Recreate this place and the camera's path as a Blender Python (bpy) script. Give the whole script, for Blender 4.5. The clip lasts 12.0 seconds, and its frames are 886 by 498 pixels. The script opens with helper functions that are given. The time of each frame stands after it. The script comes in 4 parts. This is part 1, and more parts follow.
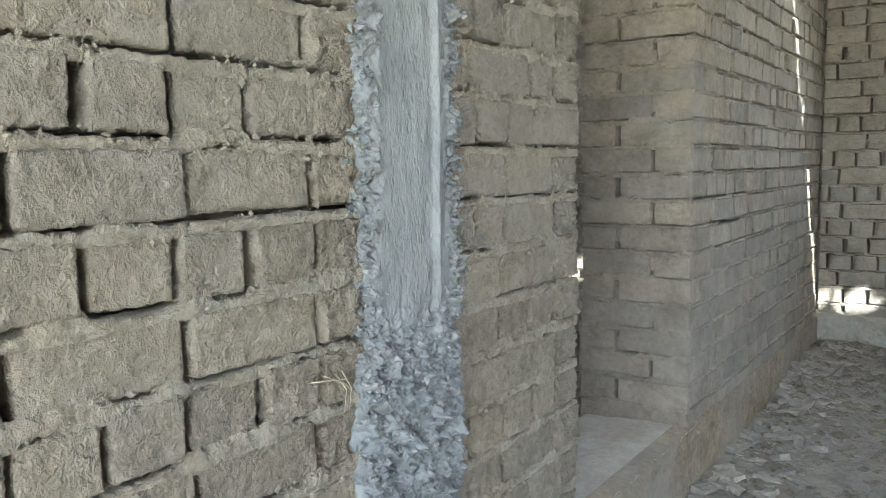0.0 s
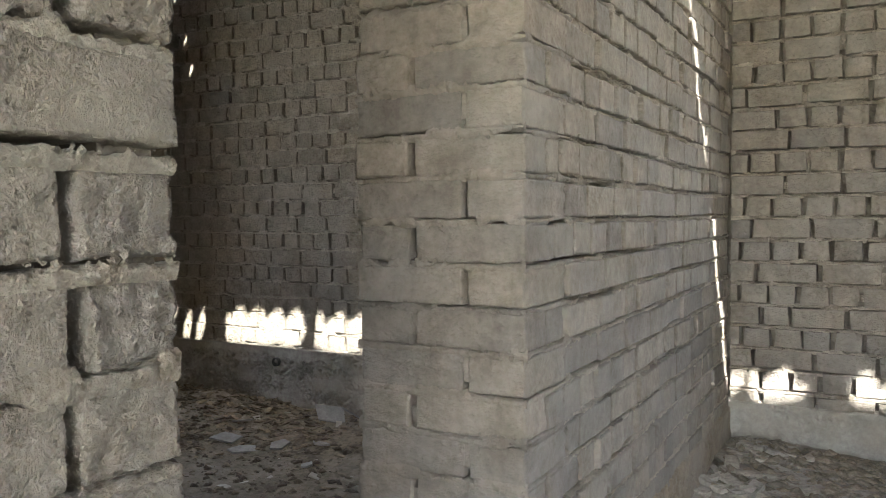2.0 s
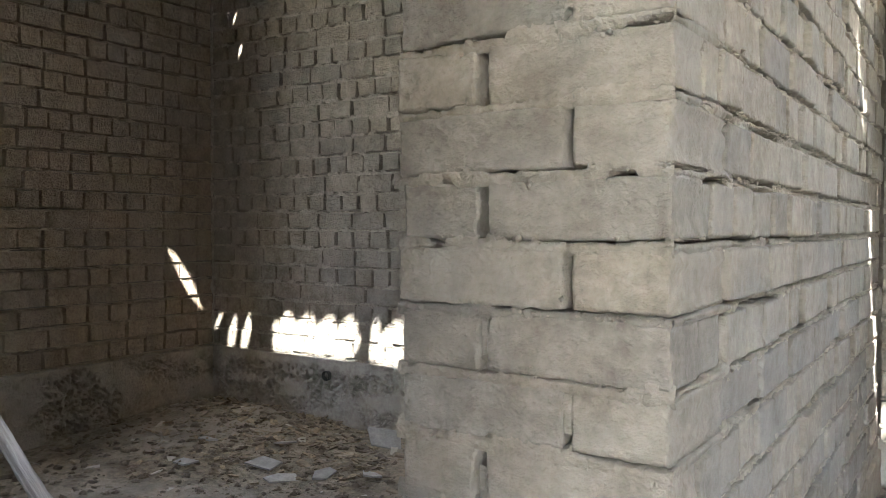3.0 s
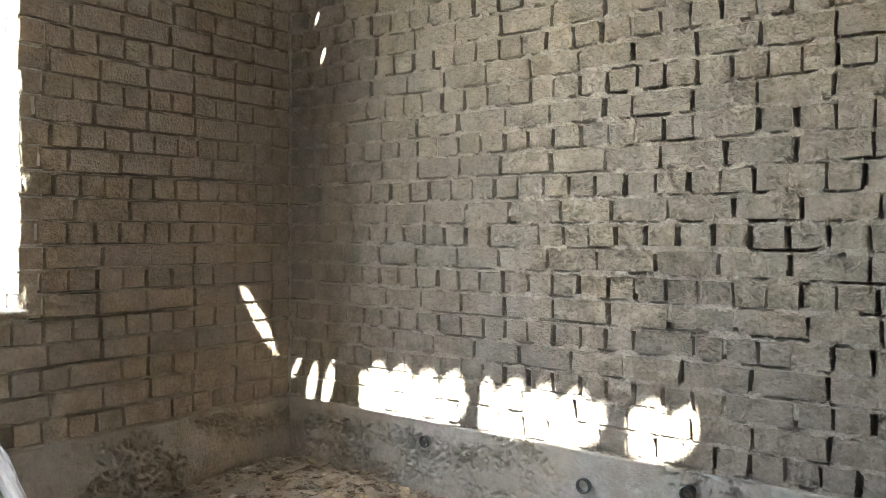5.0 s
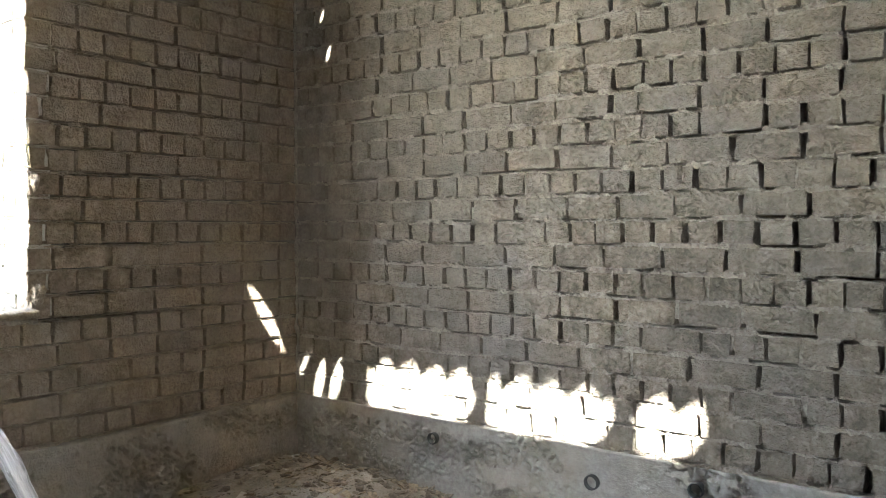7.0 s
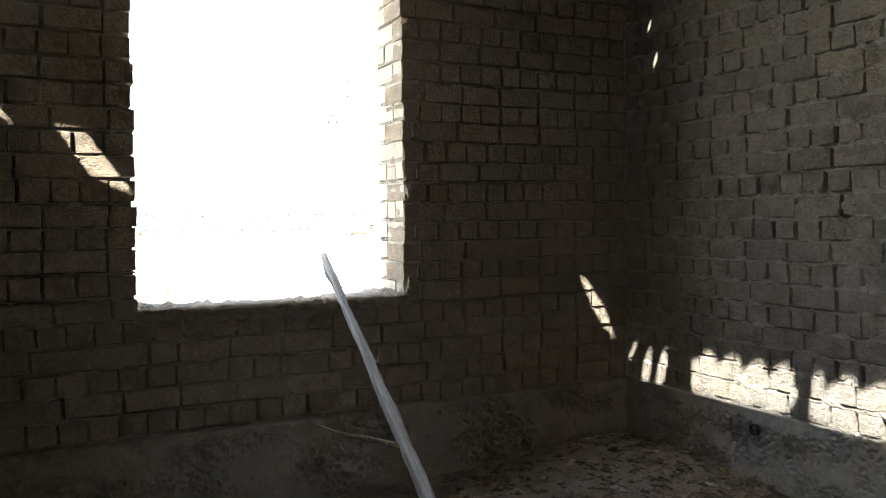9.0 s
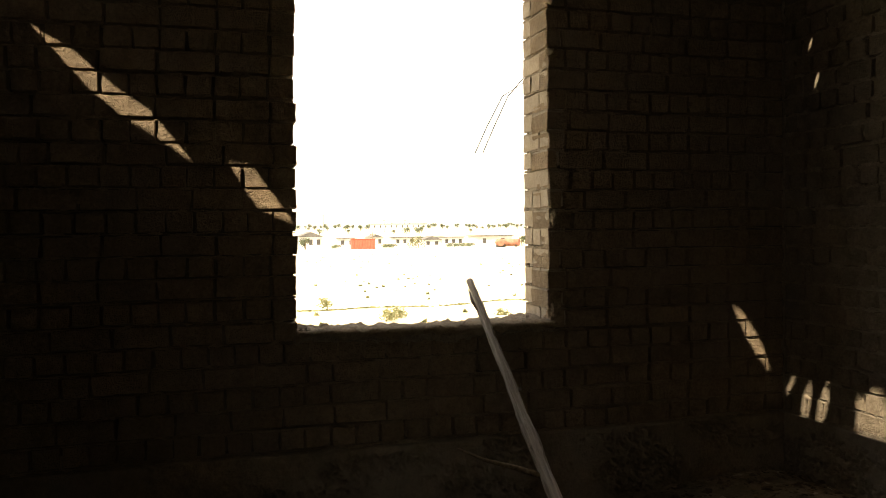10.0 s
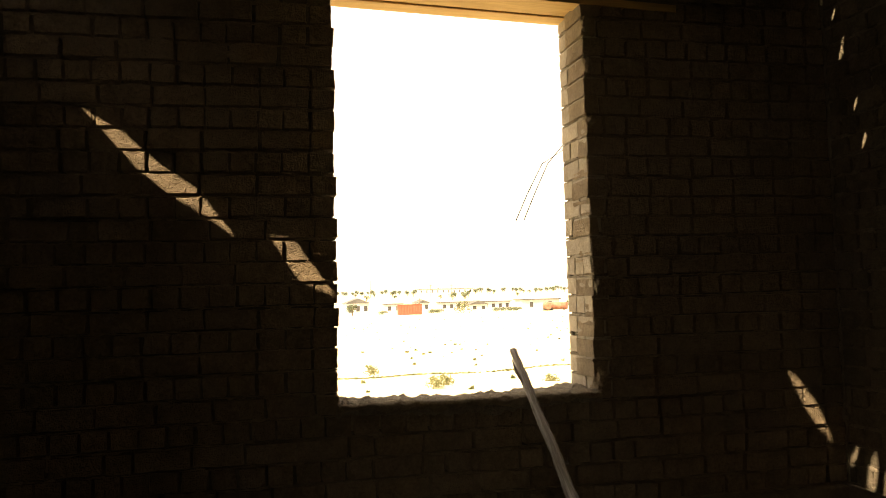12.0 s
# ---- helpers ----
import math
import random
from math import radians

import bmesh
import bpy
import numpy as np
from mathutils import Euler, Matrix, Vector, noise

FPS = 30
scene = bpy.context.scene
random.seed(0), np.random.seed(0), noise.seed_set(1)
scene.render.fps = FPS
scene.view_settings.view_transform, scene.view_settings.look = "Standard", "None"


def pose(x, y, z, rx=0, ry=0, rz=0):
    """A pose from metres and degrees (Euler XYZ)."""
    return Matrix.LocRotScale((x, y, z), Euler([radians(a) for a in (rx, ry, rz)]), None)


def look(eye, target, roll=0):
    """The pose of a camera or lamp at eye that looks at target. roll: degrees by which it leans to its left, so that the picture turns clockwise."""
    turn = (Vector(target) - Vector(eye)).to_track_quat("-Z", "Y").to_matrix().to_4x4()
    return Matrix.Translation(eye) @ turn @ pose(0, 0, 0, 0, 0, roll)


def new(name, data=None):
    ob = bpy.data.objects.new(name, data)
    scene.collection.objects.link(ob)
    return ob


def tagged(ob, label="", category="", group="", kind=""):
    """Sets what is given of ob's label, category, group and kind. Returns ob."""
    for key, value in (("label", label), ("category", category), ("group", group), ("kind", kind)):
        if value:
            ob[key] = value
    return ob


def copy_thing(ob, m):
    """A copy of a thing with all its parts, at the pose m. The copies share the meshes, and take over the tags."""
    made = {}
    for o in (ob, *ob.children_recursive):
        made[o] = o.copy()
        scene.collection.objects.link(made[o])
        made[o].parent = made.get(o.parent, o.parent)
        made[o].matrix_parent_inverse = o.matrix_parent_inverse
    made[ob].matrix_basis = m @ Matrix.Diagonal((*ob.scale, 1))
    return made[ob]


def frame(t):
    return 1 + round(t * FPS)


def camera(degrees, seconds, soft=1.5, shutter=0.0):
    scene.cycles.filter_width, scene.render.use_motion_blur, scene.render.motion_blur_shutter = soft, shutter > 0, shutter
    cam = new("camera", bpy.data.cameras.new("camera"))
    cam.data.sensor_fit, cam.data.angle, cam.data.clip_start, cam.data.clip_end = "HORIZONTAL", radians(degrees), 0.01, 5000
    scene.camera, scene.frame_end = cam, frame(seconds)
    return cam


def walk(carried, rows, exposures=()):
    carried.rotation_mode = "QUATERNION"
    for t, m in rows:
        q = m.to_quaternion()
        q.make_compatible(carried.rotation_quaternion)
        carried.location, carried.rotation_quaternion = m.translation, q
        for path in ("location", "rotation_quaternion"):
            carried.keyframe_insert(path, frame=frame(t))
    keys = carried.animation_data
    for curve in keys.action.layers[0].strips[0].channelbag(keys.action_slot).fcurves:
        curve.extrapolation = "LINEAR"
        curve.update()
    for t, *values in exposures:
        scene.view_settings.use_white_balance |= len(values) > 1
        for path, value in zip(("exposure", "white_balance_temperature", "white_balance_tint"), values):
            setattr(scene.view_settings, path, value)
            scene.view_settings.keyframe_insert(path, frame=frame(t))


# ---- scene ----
cam = camera(57.9, 12.0, 0.65)
ROWS = [
    (0, 0.925, 1.325, 1.286, 34.60, -5.93, -0.81),
    (0.5, 0.917, 1.630, 1.316, 31.39, -5.74, -0.43),
    (1, 0.915, 2.052, 1.329, 29.82, -4.84, -0.04),
    (1.5, 0.843, 2.372, 1.281, 29.09, -3.50, -0.86),
    (2, 0.694, 2.668, 1.257, 28.94, -2.34, -0.40),
    (2.5, 0.534, 2.989, 1.183, 30.71, -1.92, -0.15),
    (3, 0.334, 3.261, 1.168, 33.89, -1.53, 0.13),
    (3.5, 0.084, 3.518, 1.185, 36.40, -0.98, 0.41),
    (3.7, 0.009, 3.567, 1.188, 37.59, -0.94, 0.48),
    (5.5, -0.448, 3.769, 1.360, 37.82, -1.18, 0.27),
    (6, -0.409, 3.787, 1.310, 37.72, -0.59, 0.49),
    (6.5, -0.441, 3.748, 1.339, 36.62, -1.08, 0.07),
    (8.3, -0.089, 3.707, 1.352, 52.06, -2.30, -0.50),
    (8.5, -0.041, 3.656, 1.348, 54.95, -2.11, -0.43),
    (9, 0.037, 3.579, 1.393, 63.39, -2.15, -0.81),
    (9.5, 0.095, 3.574, 1.456, 69.93, -2.34, -0.44),
    (10, 0.121, 3.590, 1.483, 74.23, -1.21, -0.63),
    (10.5, 0.119, 3.627, 1.529, 76.68, 0.72, -1.26),
    (11, 0.128, 3.633, 1.578, 77.32, 2.58, -1.50),
    (11.5, 0.114, 3.621, 1.569, 77.37, 3.95, -1.59),
    (12, 0.098, 3.625, 1.510, 77.45, 3.47, -1.59),
]
EXPOSURES = [(0.0, 3.67, 5800, 2), (1.0, 3.7, 6100, 7), (2.0, 3.75, 6200, 8), (2.5, 4.05, 6150, 8), (3.2, 4.38, 6000, 8), (3.7, 4.6, 5950, 8), (5.5, 5.65, 6300, 6), (6.0, 5.35, 6250, 6), (6.7, 5.15, 6150, 6), (8.3, 5.95, 5950, 7), (8.6, 5.75, 5950, 7), (9.0, 3.2, 6050, 7), (9.3, 1.55, 6700, 7), (9.6, 1.2, 7000, 9), (10.2, 1.3, 11000, 15), (12.0, 1.35, 12500, 16)]


def eye_row(x, y, z, yaw, pitch, roll):
    # yaw to the left of +y, pitch up
    a, b = radians(yaw), radians(pitch)
    way = Vector((-math.sin(a) * math.cos(b), math.cos(a) * math.cos(b), math.sin(b)))
    return look((x, y, z), Vector((x, y, z)) + way, roll)


walk(cam, [(row[0], eye_row(*row[1:])) for row in ROWS], EXPOSURES)

# ---- world, sun ----
RAY = Vector((-1.09, 1.5, -2.7)).normalized()  # the way the sunlight travels
SUN_EL = math.asin(-RAY.z)
SUN_AZ = math.atan2(-RAY.x, -RAY.y)
world = bpy.data.worlds.new("sky")
scene.world = world
world.use_nodes = True
wn = world.node_tree.nodes
sky = wn.new("ShaderNodeTexSky")
sky.sky_type, sky.sun_disc = "NISHITA", False
sky.sun_elevation, sky.sun_rotation = SUN_EL, SUN_AZ
sky.dust_density = 3.0
wn["Background"].inputs["Strength"].default_value = 0.12
# bright summer haze over the whole sky
haze = wn.new("ShaderNodeMix")
haze.data_type, haze.blend_type = "RGBA", "ADD"
haze.inputs[0].default_value = 1.0
haze.inputs[7].default_value = (4.6, 4.6, 4.52, 1.0)
world.node_tree.links.new(sky.outputs[0], haze.inputs[6])
world.node_tree.links.new(haze.outputs[2], wn["Background"].inputs["Color"])
sun = new("sun", bpy.data.lights.new("sun", "SUN"))
sun.data.energy, sun.data.angle, sun.data.color = 5.0, radians(0.53), (1.0, 0.95, 0.86)
sun.matrix_world = look((0, 0, 30), Vector((0, 0, 30)) + RAY)


# ---- plan (metres) ----
XL, XP, YF, YE, YN = -4.02, -0.41, 6.925, 4.30, 3.31
XR, YB, YBL = 3.7, -0.5, 1.4
TH, TOP, ROOF = 0.38, 3.24, 3.30
FOOT = 0.37


# ---- materials ----
def ramp(nt, fac, stops):
    node = nt.nodes.new("ShaderNodeValToRGB")
    els = node.color_ramp.elements
    while len(els) < len(stops):
        els.new(0.5)
    for e, (p, c) in zip(els, stops):
        e.position, e.color = p, (*c, 1.0)
    nt.links.new(fac, node.inputs[0])
    return node.outputs[0]


def tex(nt, kind, vec, **values):
    node = nt.nodes.new("ShaderNodeTex" + kind)
    if vec is not None:
        nt.links.new(vec, node.inputs["Vector"])
    for key, v in values.items():
        node.inputs[key].default_value = v
    return node


def mix(nt, fac, a, b, mode="MIX"):
    node = nt.nodes.new("ShaderNodeMix")
    node.data_type, node.blend_type = "RGBA", mode
    for sock, v in ((node.inputs[0], fac), (node.inputs[6], a), (node.inputs[7], b)):
        if isinstance(v, bpy.types.NodeSocket):
            nt.links.new(v, sock)
        elif isinstance(v, (int, float)):
            sock.default_value = v
        else:
            sock.default_value = (*v, 1.0)
    return node.outputs[2]


def maths(nt, op, a, b):
    node = nt.nodes.new("ShaderNodeMath")
    node.operation = op
    for sock, v in zip(node.inputs, (a, b)):
        if isinstance(v, bpy.types.NodeSocket):
            nt.links.new(v, sock)
        else:
            sock.default_value = v
    return node.outputs[0]


def surface(name, low, high, grain=60.0, stain=1.4, stain_colour=None, stain_amount=0.5, bump=0.35, depth=0.004, rough=0.92, own=False, vary=0.0, island=0.0, pits=0.0, stretch=(1, 1, 1), metal=0.0, streaks=None):
    """A rough mineral or wooden surface: two tones in a fine grain, wide stains, a bump of grain and lumps, and tone by piece."""
    m = bpy.data.materials.new(name)
    m.use_nodes = True
    nt = m.node_tree
    bsdf = nt.nodes["Principled BSDF"]
    geo = nt.nodes.new("ShaderNodeNewGeometry")
    vec = nt.nodes.new("ShaderNodeTexCoord").outputs["Object"] if own else geo.outputs["Position"]
    if stretch != (1, 1, 1):
        mp = nt.nodes.new("ShaderNodeMapping")
        mp.inputs["Scale"].default_value = stretch
        nt.links.new(vec, mp.inputs["Vector"])
        vec = mp.outputs[0]
    fine = tex(nt, "Noise", vec, Scale=grain, Detail=6.0, Roughness=0.65)
    lump = tex(nt, "Noise", vec, Scale=grain * 0.22, Detail=4.0, Roughness=0.6)
    wide = tex(nt, "Noise", vec, Scale=stain, Detail=5.0, Roughness=0.6)
    both = maths(nt, "ADD", maths(nt, "MULTIPLY", fine.outputs[0], 0.45), maths(nt, "MULTIPLY", lump.outputs[0], 0.55))
    col = ramp(nt, both, [(0.40, low), (0.61, high)])
    if stain_colour:
        f = ramp(nt, wide.outputs[0], [(0.42, (0, 0, 0)), (0.62, (stain_amount,) * 3)])
        col = mix(nt, f, col, stain_colour)
    if vary or island:
        src = nt.nodes.new("ShaderNodeObjectInfo").outputs["Random"] if vary else geo.outputs["Random Per Island"]
        k = vary or island
        tone = ramp(nt, src, [(0.0, (1 - k, 1 - k * 0.95, 1 - k * 0.8)), (0.5, (1, 1, 1)), (0.8, (1 + k * 0.4, 1 + k * 0.35, 1 + k * 0.25)), (1.0, (1 - k * 0.5, 1 - k * 0.45, 1 - k * 0.3))])
        col = mix(nt, 1.0, col, tone, "MULTIPLY")
    crumb = tex(nt, "Noise", vec, Scale=grain * 2.6, Detail=3.0, Roughness=0.7)
    height = maths(nt, "ADD", maths(nt, "MULTIPLY", lump.outputs[0], 1.3), maths(nt, "ADD", maths(nt, "MULTIPLY", fine.outputs[0], 0.8), maths(nt, "MULTIPLY", crumb.outputs[0], 0.5)))
    if pits:
        vor = tex(nt, "Voronoi", vec, Scale=pits)
        hole = ramp(nt, vor.outputs["Distance"], [(0.05, (0, 0, 0)), (0.3, (1, 1, 1))])
        height = maths(nt, "ADD", height, maths(nt, "MULTIPLY", hole, 0.6))
    if streaks:
        st = tex(nt, "Noise", vec, Scale=streaks, Detail=3.0)
        height = maths(nt, "ADD", height, st.outputs[0])
    bn = nt.nodes.new("ShaderNodeBump")
    bn.inputs["Strength"].default_value, bn.inputs["Distance"].default_value = bump, depth
    nt.links.new(height, bn.inputs["Height"])
    nt.links.new(bn.outputs[0], bsdf.inputs["Normal"])
    nt.links.new(col, bsdf.inputs["Base Color"])
    bsdf.inputs["Roughness"].default_value, bsdf.inputs["Metallic"].default_value = rough, metal
    return m


CLAY = dict(grain=52.0, stain=1.1, bump=1.0, depth=0.033, rough=0.95)
m_brick = surface("clay_brick", (0.172, 0.143, 0.108), (0.305, 0.264, 0.207), stain_colour=(0.25, 0.23, 0.20), vary=0.13, **CLAY)
m_brick_smooth = surface("smooth_clay_brick", (0.152, 0.129, 0.102), (0.25, 0.22, 0.181), stain_colour=(0.22, 0.207, 0.186), vary=0.20, grain=40.0, stain=2.0, bump=1.0, depth=0.012, rough=0.95)
m_brick_smooth_bulk = surface("smooth_clay_brick_bulk", (0.152, 0.129, 0.102), (0.25, 0.22, 0.181), stain_colour=(0.22, 0.207, 0.186), island=0.20, grain=40.0, stain=2.0, bump=1.0, depth=0.012, rough=0.95)
m_brick_bulk = surface("clay_brick_bulk", (0.172, 0.143, 0.108), (0.305, 0.264, 0.207), stain_colour=(0.25, 0.23, 0.20), island=0.13, **CLAY)
m_brick_warm = surface("warm_clay_brick", (0.20, 0.150, 0.101), (0.345, 0.272, 0.19), stain_colour=(0.285, 0.235, 0.18), vary=0.13, **CLAY)
m_brick_warm_bulk = surface("warm_clay_brick_bulk", (0.20, 0.150, 0.101), (0.345, 0.272, 0.19), stain_colour=(0.285, 0.235, 0.18), island=0.13, **CLAY)
m_mortar_warm = surface("warm_clay_mortar", (0.205, 0.16, 0.11), (0.36, 0.295, 0.21), stain_colour=(0.30, 0.255, 0.195), grain=85.0, stain=2.0, bump=1.0, depth=0.02)
m_mortar = surface("clay_mortar", (0.20, 0.17, 0.132), (0.37, 0.325, 0.262), stain_colour=(0.30, 0.275, 0.23), grain=85.0, stain=2.0, bump=1.0, depth=0.02)
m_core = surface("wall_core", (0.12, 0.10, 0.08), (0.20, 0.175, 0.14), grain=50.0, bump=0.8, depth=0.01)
# wall clay raised in tone: the daylight on the reveal is in its colour
m_reveal_daylit = surface("daylit_reveal_clay", (0.30, 0.255, 0.20), (0.46, 0.405, 0.33), stain_colour=(0.40, 0.36, 0.30), island=0.12, grain=50.0, stain=2.0, bump=1.0, depth=0.015)
m_concrete = surface("concrete", (0.19, 0.18, 0.16), (0.30, 0.288, 0.26), grain=45.0, stain=1.6, stain_colour=(0.24, 0.21, 0.165), stain_amount=0.7, bump=0.9, depth=0.006, pits=14.0)
m_concrete_clay = surface("clay_smeared_concrete", (0.155, 0.122, 0.083), (0.27, 0.222, 0.158), grain=45.0, stain=1.6, stain_colour=(0.23, 0.215, 0.19), stain_amount=0.6, bump=1.0, depth=0.014, pits=16.0)
m_column = surface("column_concrete", (0.092, 0.100, 0.108), (0.175, 0.185, 0.194), grain=80.0, stain=3.0, stain_colour=(0.23, 0.235, 0.24), bump=0.8, depth=0.006, stretch=(1, 1, 0.55), pits=60.0)
m_gravel = surface("column_gravel", (0.11, 0.118, 0.125), (0.25, 0.26, 0.267), grain=120.0, bump=0.8, depth=0.006, island=0.2)
m_floor = surface("earth_floor", (0.10, 0.078, 0.054), (0.245, 0.205, 0.155), grain=30.0, stain=1.3, stain_colour=(0.22, 0.20, 0.17), stain_amount=0.7, bump=1.0, depth=0.03)
m_dusty_floor = surface("dusty_floor", (0.13, 0.115, 0.095), (0.265, 0.243, 0.208), grain=30.0, stain=1.3, stain_colour=(0.28, 0.262, 0.234), stain_amount=0.8, bump=1.0, depth=0.026)
m_dust = surface("pale_dust", (0.28, 0.255, 0.225), (0.42, 0.395, 0.355), grain=40.0, stain=3.0, stain_colour=(0.33, 0.29, 0.24), bump=0.8, depth=0.01)
m_clods = surface("brown_clods", (0.085, 0.066, 0.046), (0.20, 0.168, 0.125), grain=70.0, bump=1.0, depth=0.014, island=0.25)
m_stone = surface("broken_stone", (0.19, 0.172, 0.145), (0.34, 0.315, 0.275), grain=60.0, bump=0.9, depth=0.008, island=0.22)
m_rubble = surface("rubble", (0.13, 0.11, 0.083), (0.28, 0.246, 0.197), grain=70.0, bump=1.0, depth=0.014, island=0.25)
m_chips = surface("wood_chips", (0.08, 0.058, 0.037), (0.24, 0.195, 0.138), grain=60.0, bump=0.5, depth=0.003, island=0.35)
m_slate = surface("slate_sheet", (0.19, 0.186, 0.176), (0.28, 0.276, 0.264), grain=90.0, bump=0.3, depth=0.002, vary=0.15)
m_pole = surface("weathered_wood", (0.22, 0.205, 0.19), (0.58, 0.565, 0.545), grain=70.0, stain=4.0, stain_colour=(0.13, 0.105, 0.085), stain_amount=0.7, bump=1.0, depth=0.012, stretch=(1.5, 1.5, 0.06), own=True)
m_plank = surface("pine_plank", (0.50, 0.31, 0.12), (0.66, 0.45, 0.20), grain=40.0, stain=3.0, stain_colour=(0.42, 0.25, 0.10), bump=0.4, depth=0.002, stretch=(2.0, 0.12, 2.0), rough=0.7)
m_roof = surface("roof_boards", (0.12, 0.09, 0.06), (0.22, 0.17, 0.12), grain=30.0, bump=0.6, depth=0.006, stretch=(0.2, 2.0, 1.0))
m_plain = surface("clay_render", (0.20, 0.168, 0.125), (0.31, 0.268, 0.21), grain=40.0, stain=1.2, stain_colour=(0.33, 0.31, 0.28), bump=0.8, depth=0.01)
m_straw = surface("straw", (0.24, 0.21, 0.15), (0.38, 0.34, 0.26), grain=90.0, bump=0.4, depth=0.002, island=0.3)
m_wire = surface("wire", (0.05, 0.05, 0.05), (0.10, 0.10, 0.10), grain=90.0, bump=0.2, rough=0.6)
m_field = surface("dry_field", (0.40, 0.36, 0.28), (0.58, 0.53, 0.43), grain=1.2, stain=0.05, stain_colour=(0.50, 0.48, 0.26), stain_amount=0.5, bump=0.8, depth=0.08)
m_leaf = surface("foliage", (0.06, 0.085, 0.055), (0.105, 0.14, 0.085), grain=6.0, bump=0.4, island=0.3, rough=0.7)
m_bush = surface("dry_bush", (0.09, 0.105, 0.05), (0.19, 0.20, 0.10), grain=9.0, bump=0.4, island=0.3, rough=0.8)
m_bark = surface("bark", (0.10, 0.08, 0.06), (0.18, 0.15, 0.11), grain=12.0, bump=0.6)
m_rust = surface("rusty_steel", (0.22, 0.085, 0.06), (0.32, 0.13, 0.095), grain=6.0, stain=0.9, stain_colour=(0.34, 0.22, 0.17), bump=0.3)
m_red = surface("red_steel", (0.45, 0.07, 0.05), (0.55, 0.10, 0.07), grain=8.0, stain=0.8, stain_colour=(0.30, 0.07, 0.05), bump=0.2, rough=0.6)
m_house = surface("house_wall", (0.46, 0.47, 0.48), (0.58, 0.59, 0.60), grain=3.0, bump=0.3)
m_house_roof = surface("house_roof", (0.07, 0.073, 0.076), (0.13, 0.134, 0.138), grain=3.0, bump=0.3)
m_dark = surface("dark_opening", (0.04, 0.042, 0.045), (0.08, 0.082, 0.085), grain=3.0, bump=0.1)
m_black_tube = surface("black_tube", (0.02, 0.02, 0.02), (0.04, 0.04, 0.04), grain=40.0, bump=0.2, rough=0.5)


# ---- mesh helpers ----
def mesh_of(name, verts, faces, material, smooth=True):
    me = bpy.data.meshes.new(name)
    me.from_pydata([tuple(v) for v in verts], [], faces)
    me.materials.append(material)
    if smooth:
        me.polygons.foreach_set("use_smooth", [True] * len(me.polygons))
    me.update()
    return me


def part(name, me, parent, label="", kind=""):
    """One mesh under a thing or part (or at the top with parent None), in world coordinates."""
    ob = new(name, me)
    if parent is not None:
        ob.parent = parent
    if label or kind:
        tagged(ob, label, kind=kind)
    return ob


def from_bm(name, bm, material, smooth=False):
    me = bpy.data.meshes.new(name)
    bmesh.ops.recalc_face_normals(bm, faces=bm.faces[:])
    bm.to_mesh(me)
    bm.free()
    me.materials.append(material)
    if smooth:
        me.polygons.foreach_set("use_smooth", [True] * len(me.polygons))
    return me


def boxes(name, material, *spans):
    """One mesh of axis-aligned boxes (x0, x1, y0, y1, z0, z1)."""
    verts, faces = [], []
    for x0, x1, y0, y1, z0, z1 in spans:
        n = len(verts)
        verts += [(x, y, z) for z in (z0, z1) for y in (y0, y1) for x in (x0, x1)]
        faces += [[n + i for i in f] for f in ((0, 2, 3, 1), (4, 5, 7, 6), (0, 1, 5, 4), (2, 6, 7, 3), (0, 4, 6, 2), (1, 3, 7, 5))]
    return mesh_of(name, verts, faces, material, False)


def nz(x, y=0.0, z=0.0):
    return noise.noise(Vector((x, y, z)))


def grid_sheet(name, material, origin, u, n, ulen, h0, h1, du, dv, lift):
    """An upright sheet from origin along u, from h0 to h1, pushed out along n by lift(u, z); its rim goes back into the wall."""
    nu, nv = max(2, round(ulen / du)), max(2, round((h1 - h0) / dv))
    verts, faces = [], []
    for j in range(nv + 1):
        for i in range(nu + 1):
            a, z = ulen * i / nu, h0 + (h1 - h0) * j / nv
            rim = i in (0, nu) or j in (0, nv)
            verts.append(origin + u * a + n * (-0.05 if rim else lift(a, z)) + Vector((0, 0, z)))
    for j in range(nv):
        for i in range(nu):
            k = j * (nu + 1) + i
            faces.append((k, k + 1, k + nu + 2, k + nu + 1))
    return mesh_of(name, verts, faces, material)


def tube(name, material, points, radii, sides=8, wob=0.0, seed=0):
    """A tapered, closed limb through points."""
    rnd = random.Random(seed)
    verts, faces = [], []
    points = [Vector(p) for p in points]
    for i, (p, r) in enumerate(zip(points, radii)):
        d = (points[min(i + 1, len(points) - 1)] - points[max(i - 1, 0)]).normalized()
        a = d.orthogonal().normalized()
        b = d.cross(a)
        for k in range(sides):
            t = 2 * math.pi * k / sides
            verts.append(p + (a * math.cos(t) + b * math.sin(t)) * r * (1 + rnd.uniform(-wob, wob)))
    for i in range(len(points) - 1):
        for k in range(sides):
            k2 = (k + 1) % sides
            faces.append((i * sides + k, i * sides + k2, (i + 1) * sides + k2, (i + 1) * sides + k))
    faces.append(tuple(reversed(range(sides))))
    faces.append(tuple(range((len(points) - 1) * sides, len(points) * sides)))
    return mesh_of(name, verts, faces, material)


# ---- bricks ----
JOINT = 0.0155


